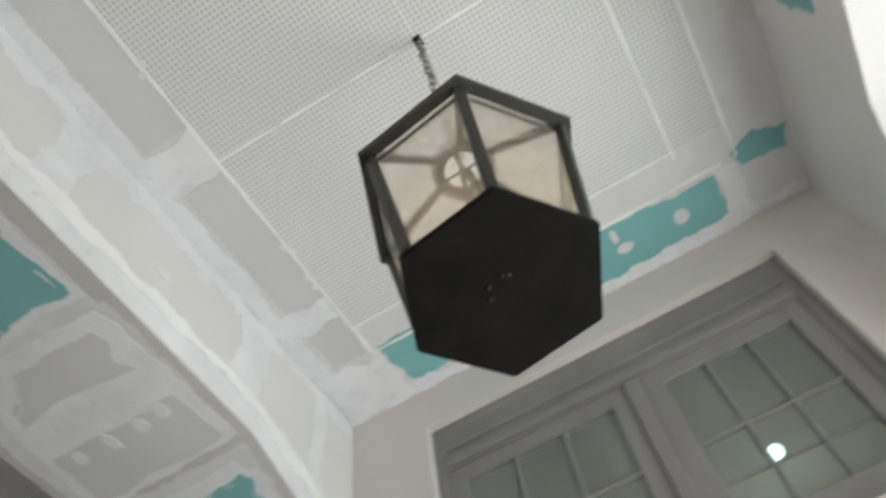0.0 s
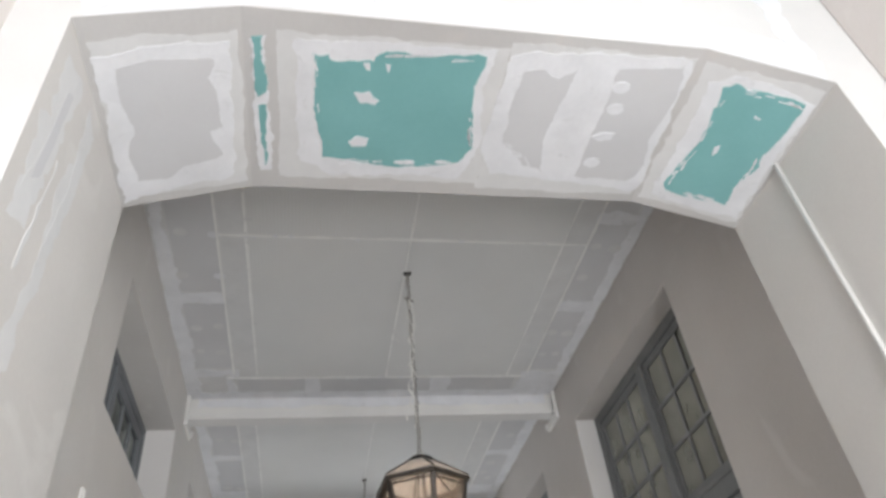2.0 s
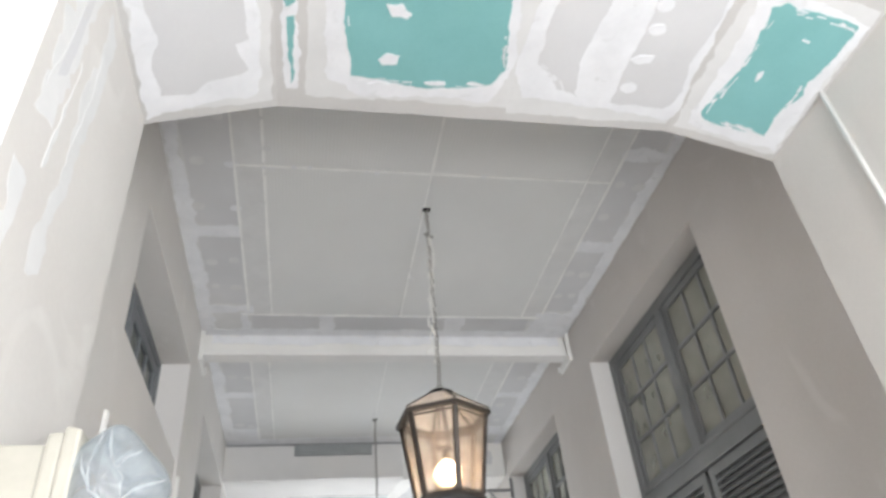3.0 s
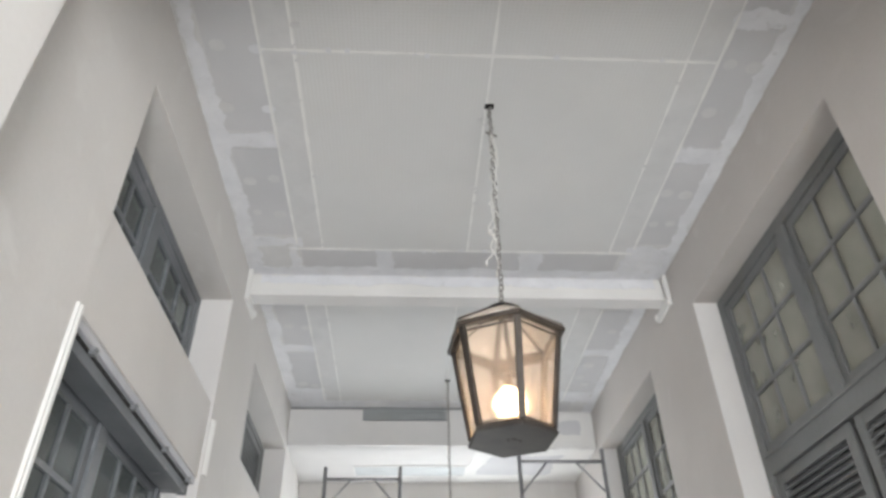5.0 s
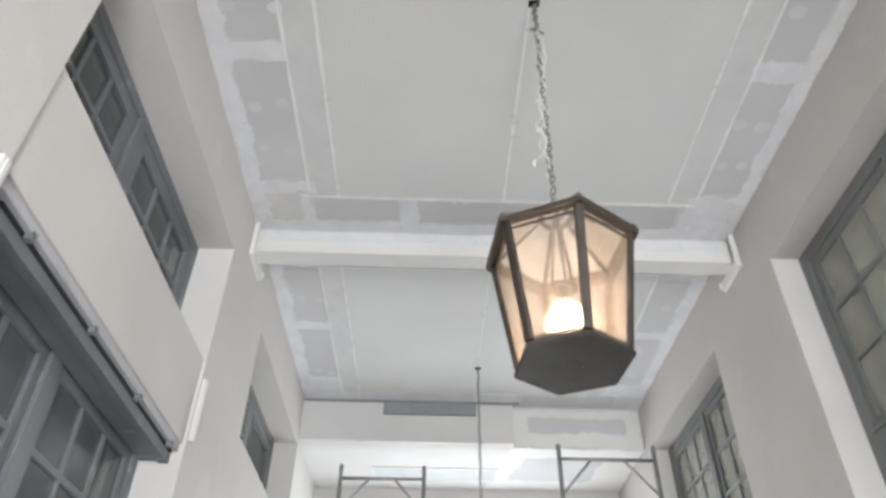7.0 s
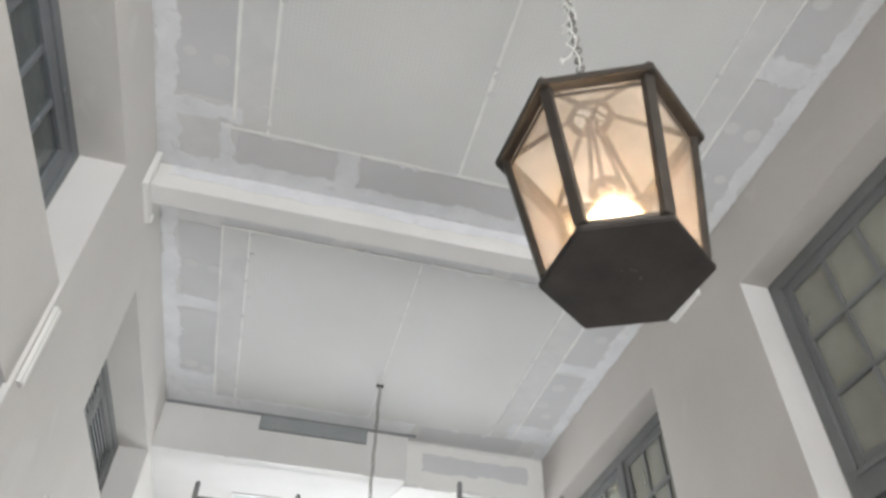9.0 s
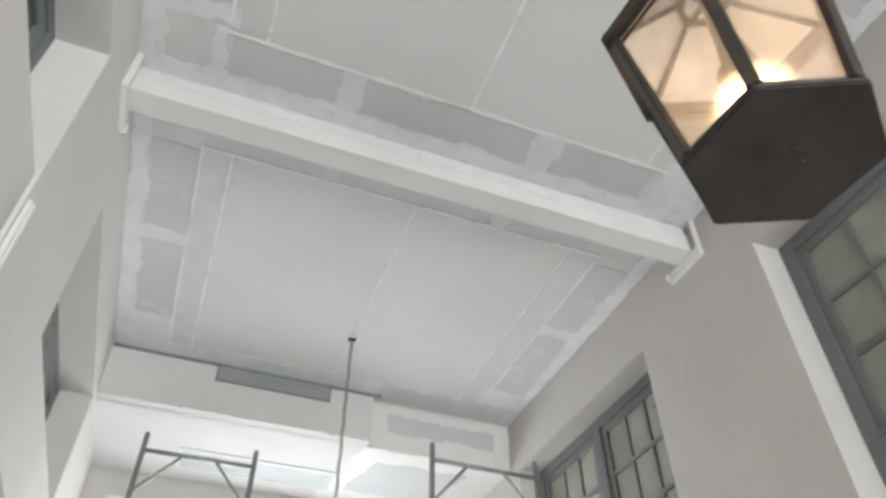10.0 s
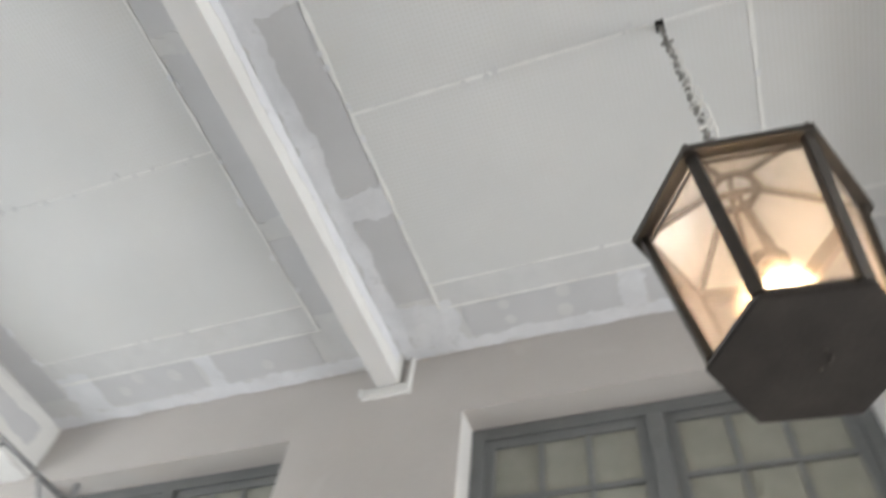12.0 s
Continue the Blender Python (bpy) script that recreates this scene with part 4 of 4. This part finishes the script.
def glazed_door(opening, mid, brackets):
    """Double glazed door with a curtain track under its head."""
    thing = empty("glazed_door", (0, 0, 0), "blue-grey glazed double door with a track under its head", "door", "glazed double doors")
    x, s, y0, y1, z1 = -1.525, -1, opening[0] + 0.003, opening[1] - 0.003, 3.287
    lined_opening(thing, x, s, y0, y1, 0.0, z1, FRAME_BLUE, 0.07, 0.12)
    part("head_lining", boxes(((XL - 0.030, y0, 3.246), (XL - 0.095, y1, 3.288)), bevel=0.003), LINING, thing)
    part("head_beam", boxes(((XL - 0.066, y0, 3.176), (XL - 0.120, y1, 3.231)), ((XL - 0.120, y0, 3.188), (XL - 0.225, y1, 3.226)), bevel=0.003), FRAME_BLUE, thing)
    track = part("track", boxes(((XL - 0.056, y0 + 0.12, 3.232), (XL - 0.086, y1 - 0.02, 3.245))), DARK, thing, "dark slotted track")
    for y in brackets:
        part("track_bracket", boxes(((XL - 0.030, y - 0.016, 3.222), (XL - 0.058, y + 0.016, 3.245)), ((XL - 0.018, y - 0.024, 3.238), (XL - 0.030, y + 0.006, 3.250)), bevel=0.003), GRILLE, track)
    part("mullion", boxes(((x + 0.005, mid - 0.05, 0.0), (x - 0.09, mid + 0.05, z1 - 0.07)), bevel=0.008), FRAME_BLUE, thing)
    for a, b in ((y0 + 0.07, mid - 0.05), (mid + 0.05, y1 - 0.07)):
        sash(thing, x - 0.016, s, a, b, 2.12, z1 - 0.075, 3, 3, FRAME_BLUE, 0.06, glass=BLUE_GLASS)
        sash(thing, x - 0.020, s, a, b, 0.03, 2.115, 2, 4, FRAME_BLUE, 0.10, glass=BLUE_GLASS)


glazed_door(L1, 5.16, (4.40, 5.0, 5.60, 6.14))
glazed_door(L2, 8.38, (7.6, 8.2, 8.8, 9.3))


def architrave(y0, y1, z0, z1, proud, paint):
    bm = boxes(((XL - 0.002, y0, z0), (XL + proud, y1, z1)), ((XL - 0.002, y0 + 0.3 * (y1 - y0), z0), (XL + proud * 1.4, y1 - 0.25 * (y1 - y0), z1 - 0.004)), bevel=0.005)
    tagged(link("trim", bm, paint), "narrow white plaster moulding beside a door recess", "trim", kind="structure")


architrave(4.042, 4.096, 0.0, 3.285, 0.016, WHITE)
architrave(6.282, 6.335, 3.32, 3.712, 0.020, WHITE)
architrave(7.262, 7.302, 0.0, 3.285, 0.014, WALL)


def lamp_reflection():
    # glowing ball on an arm, added behind the pane to imitate a reflection
    thing = empty("lamp_reflection", (2.76, -0.135, 3.985), "small round cool-white glow that imitates a reflection in window glass", "lamp")
    bm = bmesh.new()
    bmesh.ops.create_uvsphere(bm, u_segments=14, v_segments=8, radius=0.035)
    part("bulb", bm, SPOT, thing)
    bm = tube([(0.03, 0, 0), (0.095, 0, 0.01)], 0.012)
    part("arm", bm, FRAME_PALE, thing)


lamp_reflection()


# ---- lanterns ----
def hexagon(r, z, turn):
    return [Vector((r * math.cos(turn + k * math.tau / 6), r * math.sin(turn + k * math.tau / 6), z)) for k in range(6)]


def prism(low, high):
    bm = bmesh.new()
    a, b = [bm.verts.new(p) for p in low], [bm.verts.new(p) for p in high]
    n = len(low)
    bm.faces.new(a[::-1])
    bm.faces.new(b)
    for k in range(n):
        bm.faces.new((a[k], a[(k + 1) % n], b[(k + 1) % n], b[k]))
    return bm


def square_bar(p, q, wide, deep):
    """A flat bar from p to q; deep goes outwards from the axis."""
    p, q = Vector(p), Vector(q)
    d = (q - p).normalized()
    out = Vector((p.x + q.x, p.y + q.y, 0)).normalized()
    out = (out - d * out.dot(d)).normalized()
    side = d.cross(out)
    ends = [[c + side * a * wide / 2 + out * b * deep / 2 for a, b in ((-1, -1), (1, -1), (1, 1), (-1, 1))] for c in (p, q)]
    bm = prism(*ends)
    bmesh.ops.bevel(bm, geom=list(bm.edges), offset=0.0025, segments=1, affect="EDGES")
    return bm


def sheet(points, thick):
    """A flat pane with a little thickness."""
    pts = [Vector(p) for p in points]
    nrm = (pts[1] - pts[0]).cross(pts[2] - pts[0]).normalized() * thick
    return prism(pts, [p + nrm for p in pts])


def hex_band(r0, r1, z0, z1, z2, turn):
    """A sloping hexagonal rim: inner radius r0, outer r1."""
    bm = bmesh.new()
    rings = [[bm.verts.new(p) for p in hexagon(r, z, turn)] for r, z in ((r0, z0), (r1, z0), (r1 + 0.004, z1), (r0, z2))]
    for i in range(4):
        a, b = rings[i], rings[(i + 1) % 4]
        for k in range(6):
            bm.faces.new((a[k], a[(k + 1) % 6], b[(k + 1) % 6], b[k]))
    bmesh.ops.recalc_face_normals(bm, faces=bm.faces)
    return bm


link_mesh = None


def flat_ring(r0, r1, z0, z1, n=24):
    bm = bmesh.new()
    rings = [[bm.verts.new((r * math.cos(k * math.tau / n), r * math.sin(k * math.tau / n), z)) for k in range(n)] for r, z in ((r0, z0), (r1, z0), (r1, z1), (r0, z1))]
    for i in range(4):
        p, q = rings[i], rings[(i + 1) % 4]
        for k in range(n):
            bm.faces.new((p[k], p[(k + 1) % n], q[(k + 1) % n], q[k]))
    bmesh.ops.recalc_face_normals(bm, faces=bm.faces)
    return bm


def lantern(place, hook, label, seed, wires=True, angle=35, looks=None, size=1.0, tall=1.0, flare=1.0, bar=90, stout=1.0):
    """Hexagonal glass lantern on a chain; place is the middle of its base plate, hook the fixing on the ceiling."""
    global link_mesh
    metal, plate_paint, side_glass, top_glass = looks or (BRONZE, GLARE_PLATE, LANTERN_GLASS, ROOF_GLASS)
    thing = empty("hanging_lantern", place, label, "lantern", "hexagonal hanging lanterns")
    thing.scale = (size, size, size * tall)
    turn = radians(angle)
    rnd = random.Random(seed)
    base = prism(hexagon(0.224, 0, turn), hexagon(0.224, 0.018, turn))
    bmesh.ops.bevel(base, geom=list(base.edges), offset=0.004, segments=2, affect="EDGES")
    plate = part("base_plate", base, plate_paint, thing, "flat dark hexagonal base plate")
    part("base_collar", prism(hexagon(0.212, 0.018, turn), hexagon(0.200, 0.038, turn)), metal, thing)
    for k in range(4):
        a = rnd.uniform(0, math.tau)
        bm = bmesh.new()
        bmesh.ops.create_uvsphere(bm, u_segments=8, v_segments=6, radius=0.0045)
        bm.transform(Matrix.Translation((0.035 * math.cos(a), 0.035 * math.sin(a), -0.002)))
        part("rivet", bm, metal, plate)
    low, high = hexagon(0.205, 0.03, turn), hexagon(0.284 * flare, 0.535, turn)
    for k in range(6):
        part("corner_post", square_bar(low[k], high[k], 0.033 * stout, 0.022), metal, thing)
    lo_in, hi_in = hexagon(0.199, 0.036, turn), hexagon(0.277 * flare, 0.53, turn)
    for k in range(6):
        j = (k + 1) % 6
        pane = part("glass_pane", sheet([lo_in[k], lo_in[j], hi_in[j], hi_in[k]], 0.003), side_glass, thing, "dusty glass pane")
        pane.visible_shadow = False
        for a, b, up in ((lo_in[k], lo_in[j], 0.012), (hi_in[k], hi_in[j], -0.020)):
            lift = Vector((0, 0, up))
            part("glazing_bead", square_bar(a * 0.985 + lift, b * 0.985 + lift, 0.012, 0.008), metal, pane)
    part("eave_rim", hex_band((0.314 - 0.040 * stout) * flare, 0.314 * flare, 0.520, 0.542, 0.562, turn), metal, thing)
    r_low, r_top = hexagon(0.308 * flare, 0.549, turn), hexagon(0.078, 0.704, turn)
    for k in range(6):
        j = (k + 1) % 6
        pane = part("roof_pane", sheet([r_low[k], r_low[j], r_top[j], r_top[k]], 0.003), top_glass, thing, "whitened glass roof pane")
        pane.visible_shadow = False
        part("roof_rib", square_bar(r_low[k] + Vector((0, 0, 0.006)), r_top[k] + Vector((0, 0, 0.006)), 0.016, 0.010), metal, thing)
    part("collar", flat_ring(0.054, 0.090, 0.700, 0.712), DARK_METAL, thing, "open flat ring at the roof top")
    part("bow", tube([(0.066 * math.cos(t * math.pi / 10), 0, 0.712 + 0.042 * math.sin(t * math.pi / 10)) for t in range(11)], 0.006, 6), metal, thing)
    part("loop", tube([(0.018 * math.cos(t * math.tau / 12), 0, 0.762 + 0.018 * math.sin(t * math.tau / 12)) for t in range(12)], 0.004, 6, True), CHAIN, thing)
    # bars under the roof ribs and three rods that carry the lamp holder
    # their black imitates bars seen in silhouette against the bright roof
    across = Matrix.Rotation(radians(bar), 4, "Z")
    for a, b, wide in (((-0.066, 0.001, 0.697), (0.066, 0.001, 0.697), 0.034), ((0.001, -0.066, 0.703), (0.001, 0.066, 0.703), 0.008)):
        bm = square_bar(a, b, wide, 0.006)
        bm.transform(across)
        part("ring_bar", bm, DARK_METAL, thing)
    for k, p in enumerate(hexagon(0.280 * flare, 0.537, turn)):
        d = Vector((p.x, p.y, 0)).normalized() * 0.080
        part("spoke", square_bar(d + Vector((0, 0, 0.692)), p, 0.018, 0.008), DARK_METAL, thing)
    for k in range(3):
        a = turn + 0.5 + k * math.tau / 3
        p, q = Vector((0.014 * math.cos(a), 0.014 * math.sin(a), 0.694)), Vector((0.048 * math.cos(a), 0.048 * math.sin(a), 0.345))
        part("stem", tube([p, p.lerp(q, 0.35) - Vector((0.004 * math.cos(a), 0.004 * math.sin(a), 0)), q], 0.007, 6), DARK_METAL, thing)
    part("holder_ring", flat_ring(0.028, 0.054, 0.341, 0.348), DARK_METAL, thing)
    part("lamp_holder", tube([(0, 0, 0.340), (0, 0, 0.265)], lambda f: 0.020 + 0.006 * f, 12), metal, thing)
    # bulb made oversized to take in part of its bloom
    bm = bmesh.new()
    bmesh.ops.create_uvsphere(bm, u_segments=20, v_segments=12, radius=0.066)
    for v in bm.verts:
        if v.co.z > 0:
            v.co.x, v.co.y = v.co.x * (1 - 3 * v.co.z), v.co.y * (1 - 3 * v.co.z)
        v.co.z = v.co.z * (1.2 if v.co.z > 0 else 1.0) + 0.190
    for f in bm.faces:
        f.smooth = True
    core = part("bulb", bm, BULB, thing, "glowing warm bulb")
    # added shell that scatters the bulb's light into a soft bloom
    bm = bmesh.new()
    bmesh.ops.create_uvsphere(bm, u_segments=24, v_segments=14, radius=0.090)
    for v in bm.verts:
        if v.co.z > 0:
            v.co.x, v.co.y = v.co.x * (1 - 4.5 * v.co.z), v.co.y * (1 - 4.5 * v.co.z)
        v.co.z = v.co.z * (1.1 if v.co.z > 0 else 1.0) + 0.186
    for f in bm.faces:
        f.smooth = True
    part("bloom_shell", bm, BULB_BLOOM, core, "added translucent shell that imitates bloom round the bulb").visible_shadow = False
    # chain
    top = (Vector(hook) - Vector(place)) / size
    top.z /= tall
    foot = Vector((0, 0, 0.775))
    span = top - foot
    pitch = 0.033
    count = int(span.length / pitch)
    if link_mesh is None:
        oval = [(0.0128 * math.cos(t * math.tau / 12), 0, 0.013 * (1 if math.sin(t * math.tau / 12) > 0 else -1) * abs(math.sin(t * math.tau / 12)) ** 0.7 + 0.006 * math.sin(t * math.tau / 12)) for t in range(12)]
        first = part("chain_link", tube(oval, 0.0045, 5, True), CHAIN, thing)
        link_mesh = first.data
        bpy.data.objects.remove(first)
    lean = span.to_track_quat("Z", "X").to_matrix().to_4x4()
    for k in range(count):
        ob = new("chain_link", link_mesh)
        ob.parent = thing
        sway = Vector((0.003 * math.sin(k * 0.9 + seed), 0.003 * math.cos(k * 0.7), 0))
        ob.matrix_local = Matrix.Translation(foot + span * ((k + 0.5) / count) + sway) @ lean @ Matrix.Rotation(radians(90 * (k % 2) + 20), 4, "Z")
    part("ceiling_hook", tube([top, top - Vector((0, 0, 0.03))], 0.006), CHAIN, thing)
    bm = boxes(((top.x - 0.03, top.y - 0.02, top.z - 0.012), (top.x + 0.03, top.y + 0.02, top.z - 0.002)), bevel=0.003)
    part("hook_plate", bm, DARK_METAL, thing)
    if wires:
        knot = foot + span * 0.83
        bm = tube([knot + Vector((-0.035, 0, 0.012)), knot, knot + Vector((0.036, 0.006, -0.02))], 0.007, 6)
        part("wire_clamp", bm, CHAIN, thing)
        part("wire_clamp", tube([knot + Vector((-0.02, -0.02, -0.03)), knot, knot + Vector((0.01, 0.02, 0.04))], 0.008, 6), CHAIN, thing)
        for w, (end, out) in enumerate(((0.13, -0.046), (0.17, -0.060), (0.26, -0.036))):
            pts = []
            for i in range(60):
                f = i / 59
                p = foot + span * (0.83 + (end - 0.83) * f)
                amp = out * max(0.0, f - 0.35) ** 0.8
                round_it = (0.020 + 0.010 * math.sin(f * 7 + w)) * min(1.0, f * 6)
                pts.append(p + Vector((amp + round_it * math.cos(f * 26 + w * 2.1), -0.006 + round_it * math.sin(f * 26 + w * 2.1), 0)))
            part("wire", tube(pts, 0.0038, 5), WIRE, thing, "loose white lamp wire")
            bm = tube([pts[-1], pts[-1] + Vector((0.002, 0, -0.03))], 0.006, 6)
            part("wire_end", bm, WIRE, thing)
    return thing


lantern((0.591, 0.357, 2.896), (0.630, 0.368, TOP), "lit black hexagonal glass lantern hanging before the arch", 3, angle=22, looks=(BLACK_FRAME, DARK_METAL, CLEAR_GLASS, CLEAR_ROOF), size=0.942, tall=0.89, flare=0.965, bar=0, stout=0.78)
lantern((0.566, 4.682, 2.937), (0.580, 4.655, TOP), "lit brown hexagonal glass lantern hanging in the middle bay", 5)
lantern((0.535, 8.73, 2.940), (0.533, 8.73, TOP), "lit brown hexagonal glass lantern hanging at the end bay", 8, False)


# ---- services at the end of the passage ----
def air_grille():
    thing = empty("air_grille", (0.062, Y_BOX, 5.12), "grey slatted air grille in the bulkhead face", "grille")
    x0, x1, z0, z1 = -0.497, 0.498, -0.085, 0.076
    part("frame", boxes(((x0, -0.012, z0), (x1, 0, z0 + 0.012)), ((x0, -0.012, z1 - 0.012), (x1, 0, z1)), ((x0, -0.012, z0 + 0.012), (x0 + 0.012, 0, z1 - 0.012)), ((x1 - 0.012, -0.012, z0 + 0.012), (x1, 0, z1 - 0.012))), GRILLE, thing)
    part("backing", boxes(((x0 + 0.012, -0.004, z0 + 0.012), (x1 - 0.012, -0.001, z1 - 0.012))), DARK, thing)
    mesh = None
    for k in range(9):
        z = z0 + 0.022 + k * 0.0148
        if mesh is None:
            bm = boxes(((x0 + 0.012, -0.012, -0.0042), (x1 - 0.012, -0.005, 0.0042)))
            ob = part("slat", bm, GRILLE_SLAT, thing)
            mesh = ob.data
        else:
            ob = new("slat", mesh)
            ob.parent = thing
        ob.location = (0, 0, z)


def slot_diffuser():
    thing = empty("slot_diffuser", (0.14, 10.37, LOW), "pale slotted air diffuser in the dropped ceiling", "diffuser")
    w, d = 0.71, 0.19
    part("frame", boxes(((-w, -d, -0.012), (w, -d + 0.02, 0)), ((-w, d - 0.02, -0.012), (w, d, 0)), ((-w, -d + 0.02, -0.012), (-w + 0.02, d - 0.02, 0)), ((w - 0.02, -d + 0.02, -0.012), (w, d - 0.02, 0))), WHITE, thing)
    for k in range(6):
        y = -d + 0.05 + k * 0.056
        part("blade", boxes(((-w + 0.02, y - 0.022, -0.008), (w - 0.02, y + 0.022, -0.002))), SLOT, thing)


def shadow_gap_strip():
    # solid dark strip in place of the shade in the gap
    bm = boxes(((XL + 0.005, Y_BOX - 0.022, 5.176), (1.03, Y_BOX - 0.001, TOP - 0.001)), bevel=0.002)
    tagged(link("shadow_gap_strip", bm, GRILLE), "dark grey strip that imitates the shadow gap along the ceiling edge", "channel")


air_grille()
slot_diffuser()
shadow_gap_strip()


# ---- scaffolding ----
def scaffold_frame(x0, x1, y, top, label):
    thing = empty("scaffold_frame", ((x0 + x1) / 2, y, 0), label, "scaffold", "scaffold frames")
    h = (x1 - x0) / 2
    r = 0.021
    for s in (-1, 1):
        post = part("post", tube([(s * h, 0, 0.01), (s * h, 0, top)], r, 12), STEEL, thing)
        part("base_foot", boxes(((s * h - 0.07, -0.07, 0.0), (s * h + 0.07, 0.07, 0.01)), bevel=0.002), STEEL, post)
        part("coupling", tube([(s * h, 0, top - 0.04), (s * h, 0, top + 0.012)], r - 0.004, 12), STEEL, post)
        for lift in (0.0, 1.75):
            z = top - 0.13 - lift
            part("brace", tube([(s * h, 0, z - 0.34), (s * (h - 0.30), 0, z)], 0.012, 8), STEEL, thing)
            part("lock_pin", tube([(s * h, 0, z - 0.10), (s * h, -0.05, z - 0.10)], 0.007, 6), STEEL, post)
    for lift in (0.0, 1.75, 3.3):
        part("cross_bar", tube([(-h, 0, top - 0.13 - lift), (h, 0, top - 0.13 - lift)], 0.018, 10), STEEL, thing)


scaffold_frame(1.285, 2.185, 8.83, 4.44, "grey steel scaffold frame standing by the window wall")
scaffold_frame(-0.83, 0.02, 9.555, 4.49, "grey steel scaffold frame standing under the bulkhead")


# ---- conduit and wrapped unit on the arch piers ----
def conduit():
    thing = empty("conduit_pipe", (2.166, 2.462, 0.0), "thin white conduit pipe on the arch pier", "pipe")
    part("pipe", tube([(0, 0, 0), (0, 0.0, 4.222)], 0.0125, 10), WHITE, thing)
    for z in (0.6, 2.2):
        part("clip", boxes(((-0.002, -0.022, z), (0.013, 0.022, z + 0.014)), bevel=0.002), WHITE, thing)


conduit()


def wrapped_unit():
    """A wall unit under taut plastic foil on the left pier."""
    thing = empty("wrapped_wall_unit", (ARCH[0][0], 2.45, 2.17), "white wall unit wrapped in crumpled bluish plastic foil", "wall unit")
    bm = boxes(((0.0, -0.04, -0.04), (0.120, 0.10, 0.295)), ((0.120, -0.055, -0.04), (0.162, 0.105, 0.318)), ((0.162, -0.065, -0.04), (0.205, 0.105, 0.328)), bevel=0.010)
    for v in bm.verts:
        v.co.z += 0.010 * noise.noise((v.co.x * 20, v.co.y * 9, 2.0)) if v.co.z > 0 else 0
        v.co.y -= 0.012 * abs(noise.noise((v.co.z * 11, v.co.x * 16, 5.0))) if v.co.y < 0 else 0
    part("casing", bm, FOAM, thing, "off-white taped casing edge")
    part("housing", boxes(((0.189, -0.03, 0.02), (0.315, 0.06, 0.27)), bevel=0.02), FRAME_PALE, thing)

    def skin(r, a, side):
        wide = 0.112 + 0.006 * math.sin(3 * a + 1.0) + 0.006 * noise.noise((a * 2.2, 1.0, 0.3)) * math.sin(a / 2) + 0.040 * max(0.0, math.cos(a - 0.05)) ** 8
        crumple = noise.noise((r * 3 * math.cos(a), r * 3 * math.sin(a), 1.5 + side)) * 0.016
        pleat = 0.020 * abs(math.sin(3.5 * a + 0.5)) * 6 * r * r * (1 - r)
        x = 0.280 + wide * r * math.cos(a)
        z = 0.165 + 0.180 * r * math.sin(a) * (1 + 0.03 * math.sin(5 * a) + 0.04 * abs(math.cos(2.5 * a)))
        return Vector((max(x, 0.170), side * (0.115 * math.sqrt(max(0.0, 1 - r * r)) - pleat + crumple * (1 - r * r)), z))

    bm = bmesh.new()
    n, m = 72, 14
    edge = [bm.verts.new(skin(1.0, k * math.tau / n, -1)) for k in range(n)]
    for side in (-1, 1):
        tip = bm.verts.new(skin(0.0, 0.0, side))
        last = None
        for i in range(1, m + 1):
            row = edge if i == m else [bm.verts.new(skin(math.sin(i / m * math.pi / 2), k * math.tau / n, side)) for k in range(n)]
            for k in range(n):
                q = (k + 1) % n
                bm.faces.new((tip, row[k], row[q]) if last is None else (last[k], row[k], row[q], last[q]))
            last = row
    bmesh.ops.recalc_face_normals(bm, faces=bm.faces)
    for f in bm.faces:
        f.smooth = True
    foil = part("plastic_foil", bm, PLASTIC, thing, "crumpled translucent bluish foil")
    foil.visible_shadow = False
    lift = Vector((0, -0.003, 0))
    creases = (((-0.20, 0.92), (-0.27, 0.25)), ((-0.08, 0.90), (0.27, 0.20)), ((-0.57, 0.52), (-0.18, -0.12)), ((0.68, 0.55), (0.26, 0.20)), ((0.96, 0.16), (0.38, -0.22)), ((-0.88, -0.05), (-0.58, 0.45)),
               ((-0.20, -0.10), (0.42, -0.34)), ((0.30, 0.18), (0.40, -0.20)), ((-0.27, 0.25), (-0.18, -0.12)), ((-0.62, -0.20), (-0.45, -0.75)), ((0.10, -0.30), (-0.05, -0.85)), ((0.45, -0.35), (0.40, -0.80)))
    for (u0, v0), (u1, v1) in creases:
        way = [(u0 + (u1 - u0) * k / 12 + 0.02 * math.sin(k * 0.7), v0 + (v1 - v0) * k / 12) for k in range(13)]
        line = [skin(min(0.99, math.hypot(u, v)), math.atan2(v, u), -1) + lift for u, v in way]
        fold = part("fold", tube(line, lambda f: 0.0008 + 0.0034 * math.sin(math.pi * min(1.0, f * 1.02)) ** 0.8, 6), FOLD, foil, "whitish crease of doubled foil")
        fold.visible_shadow = False


wrapped_unit()
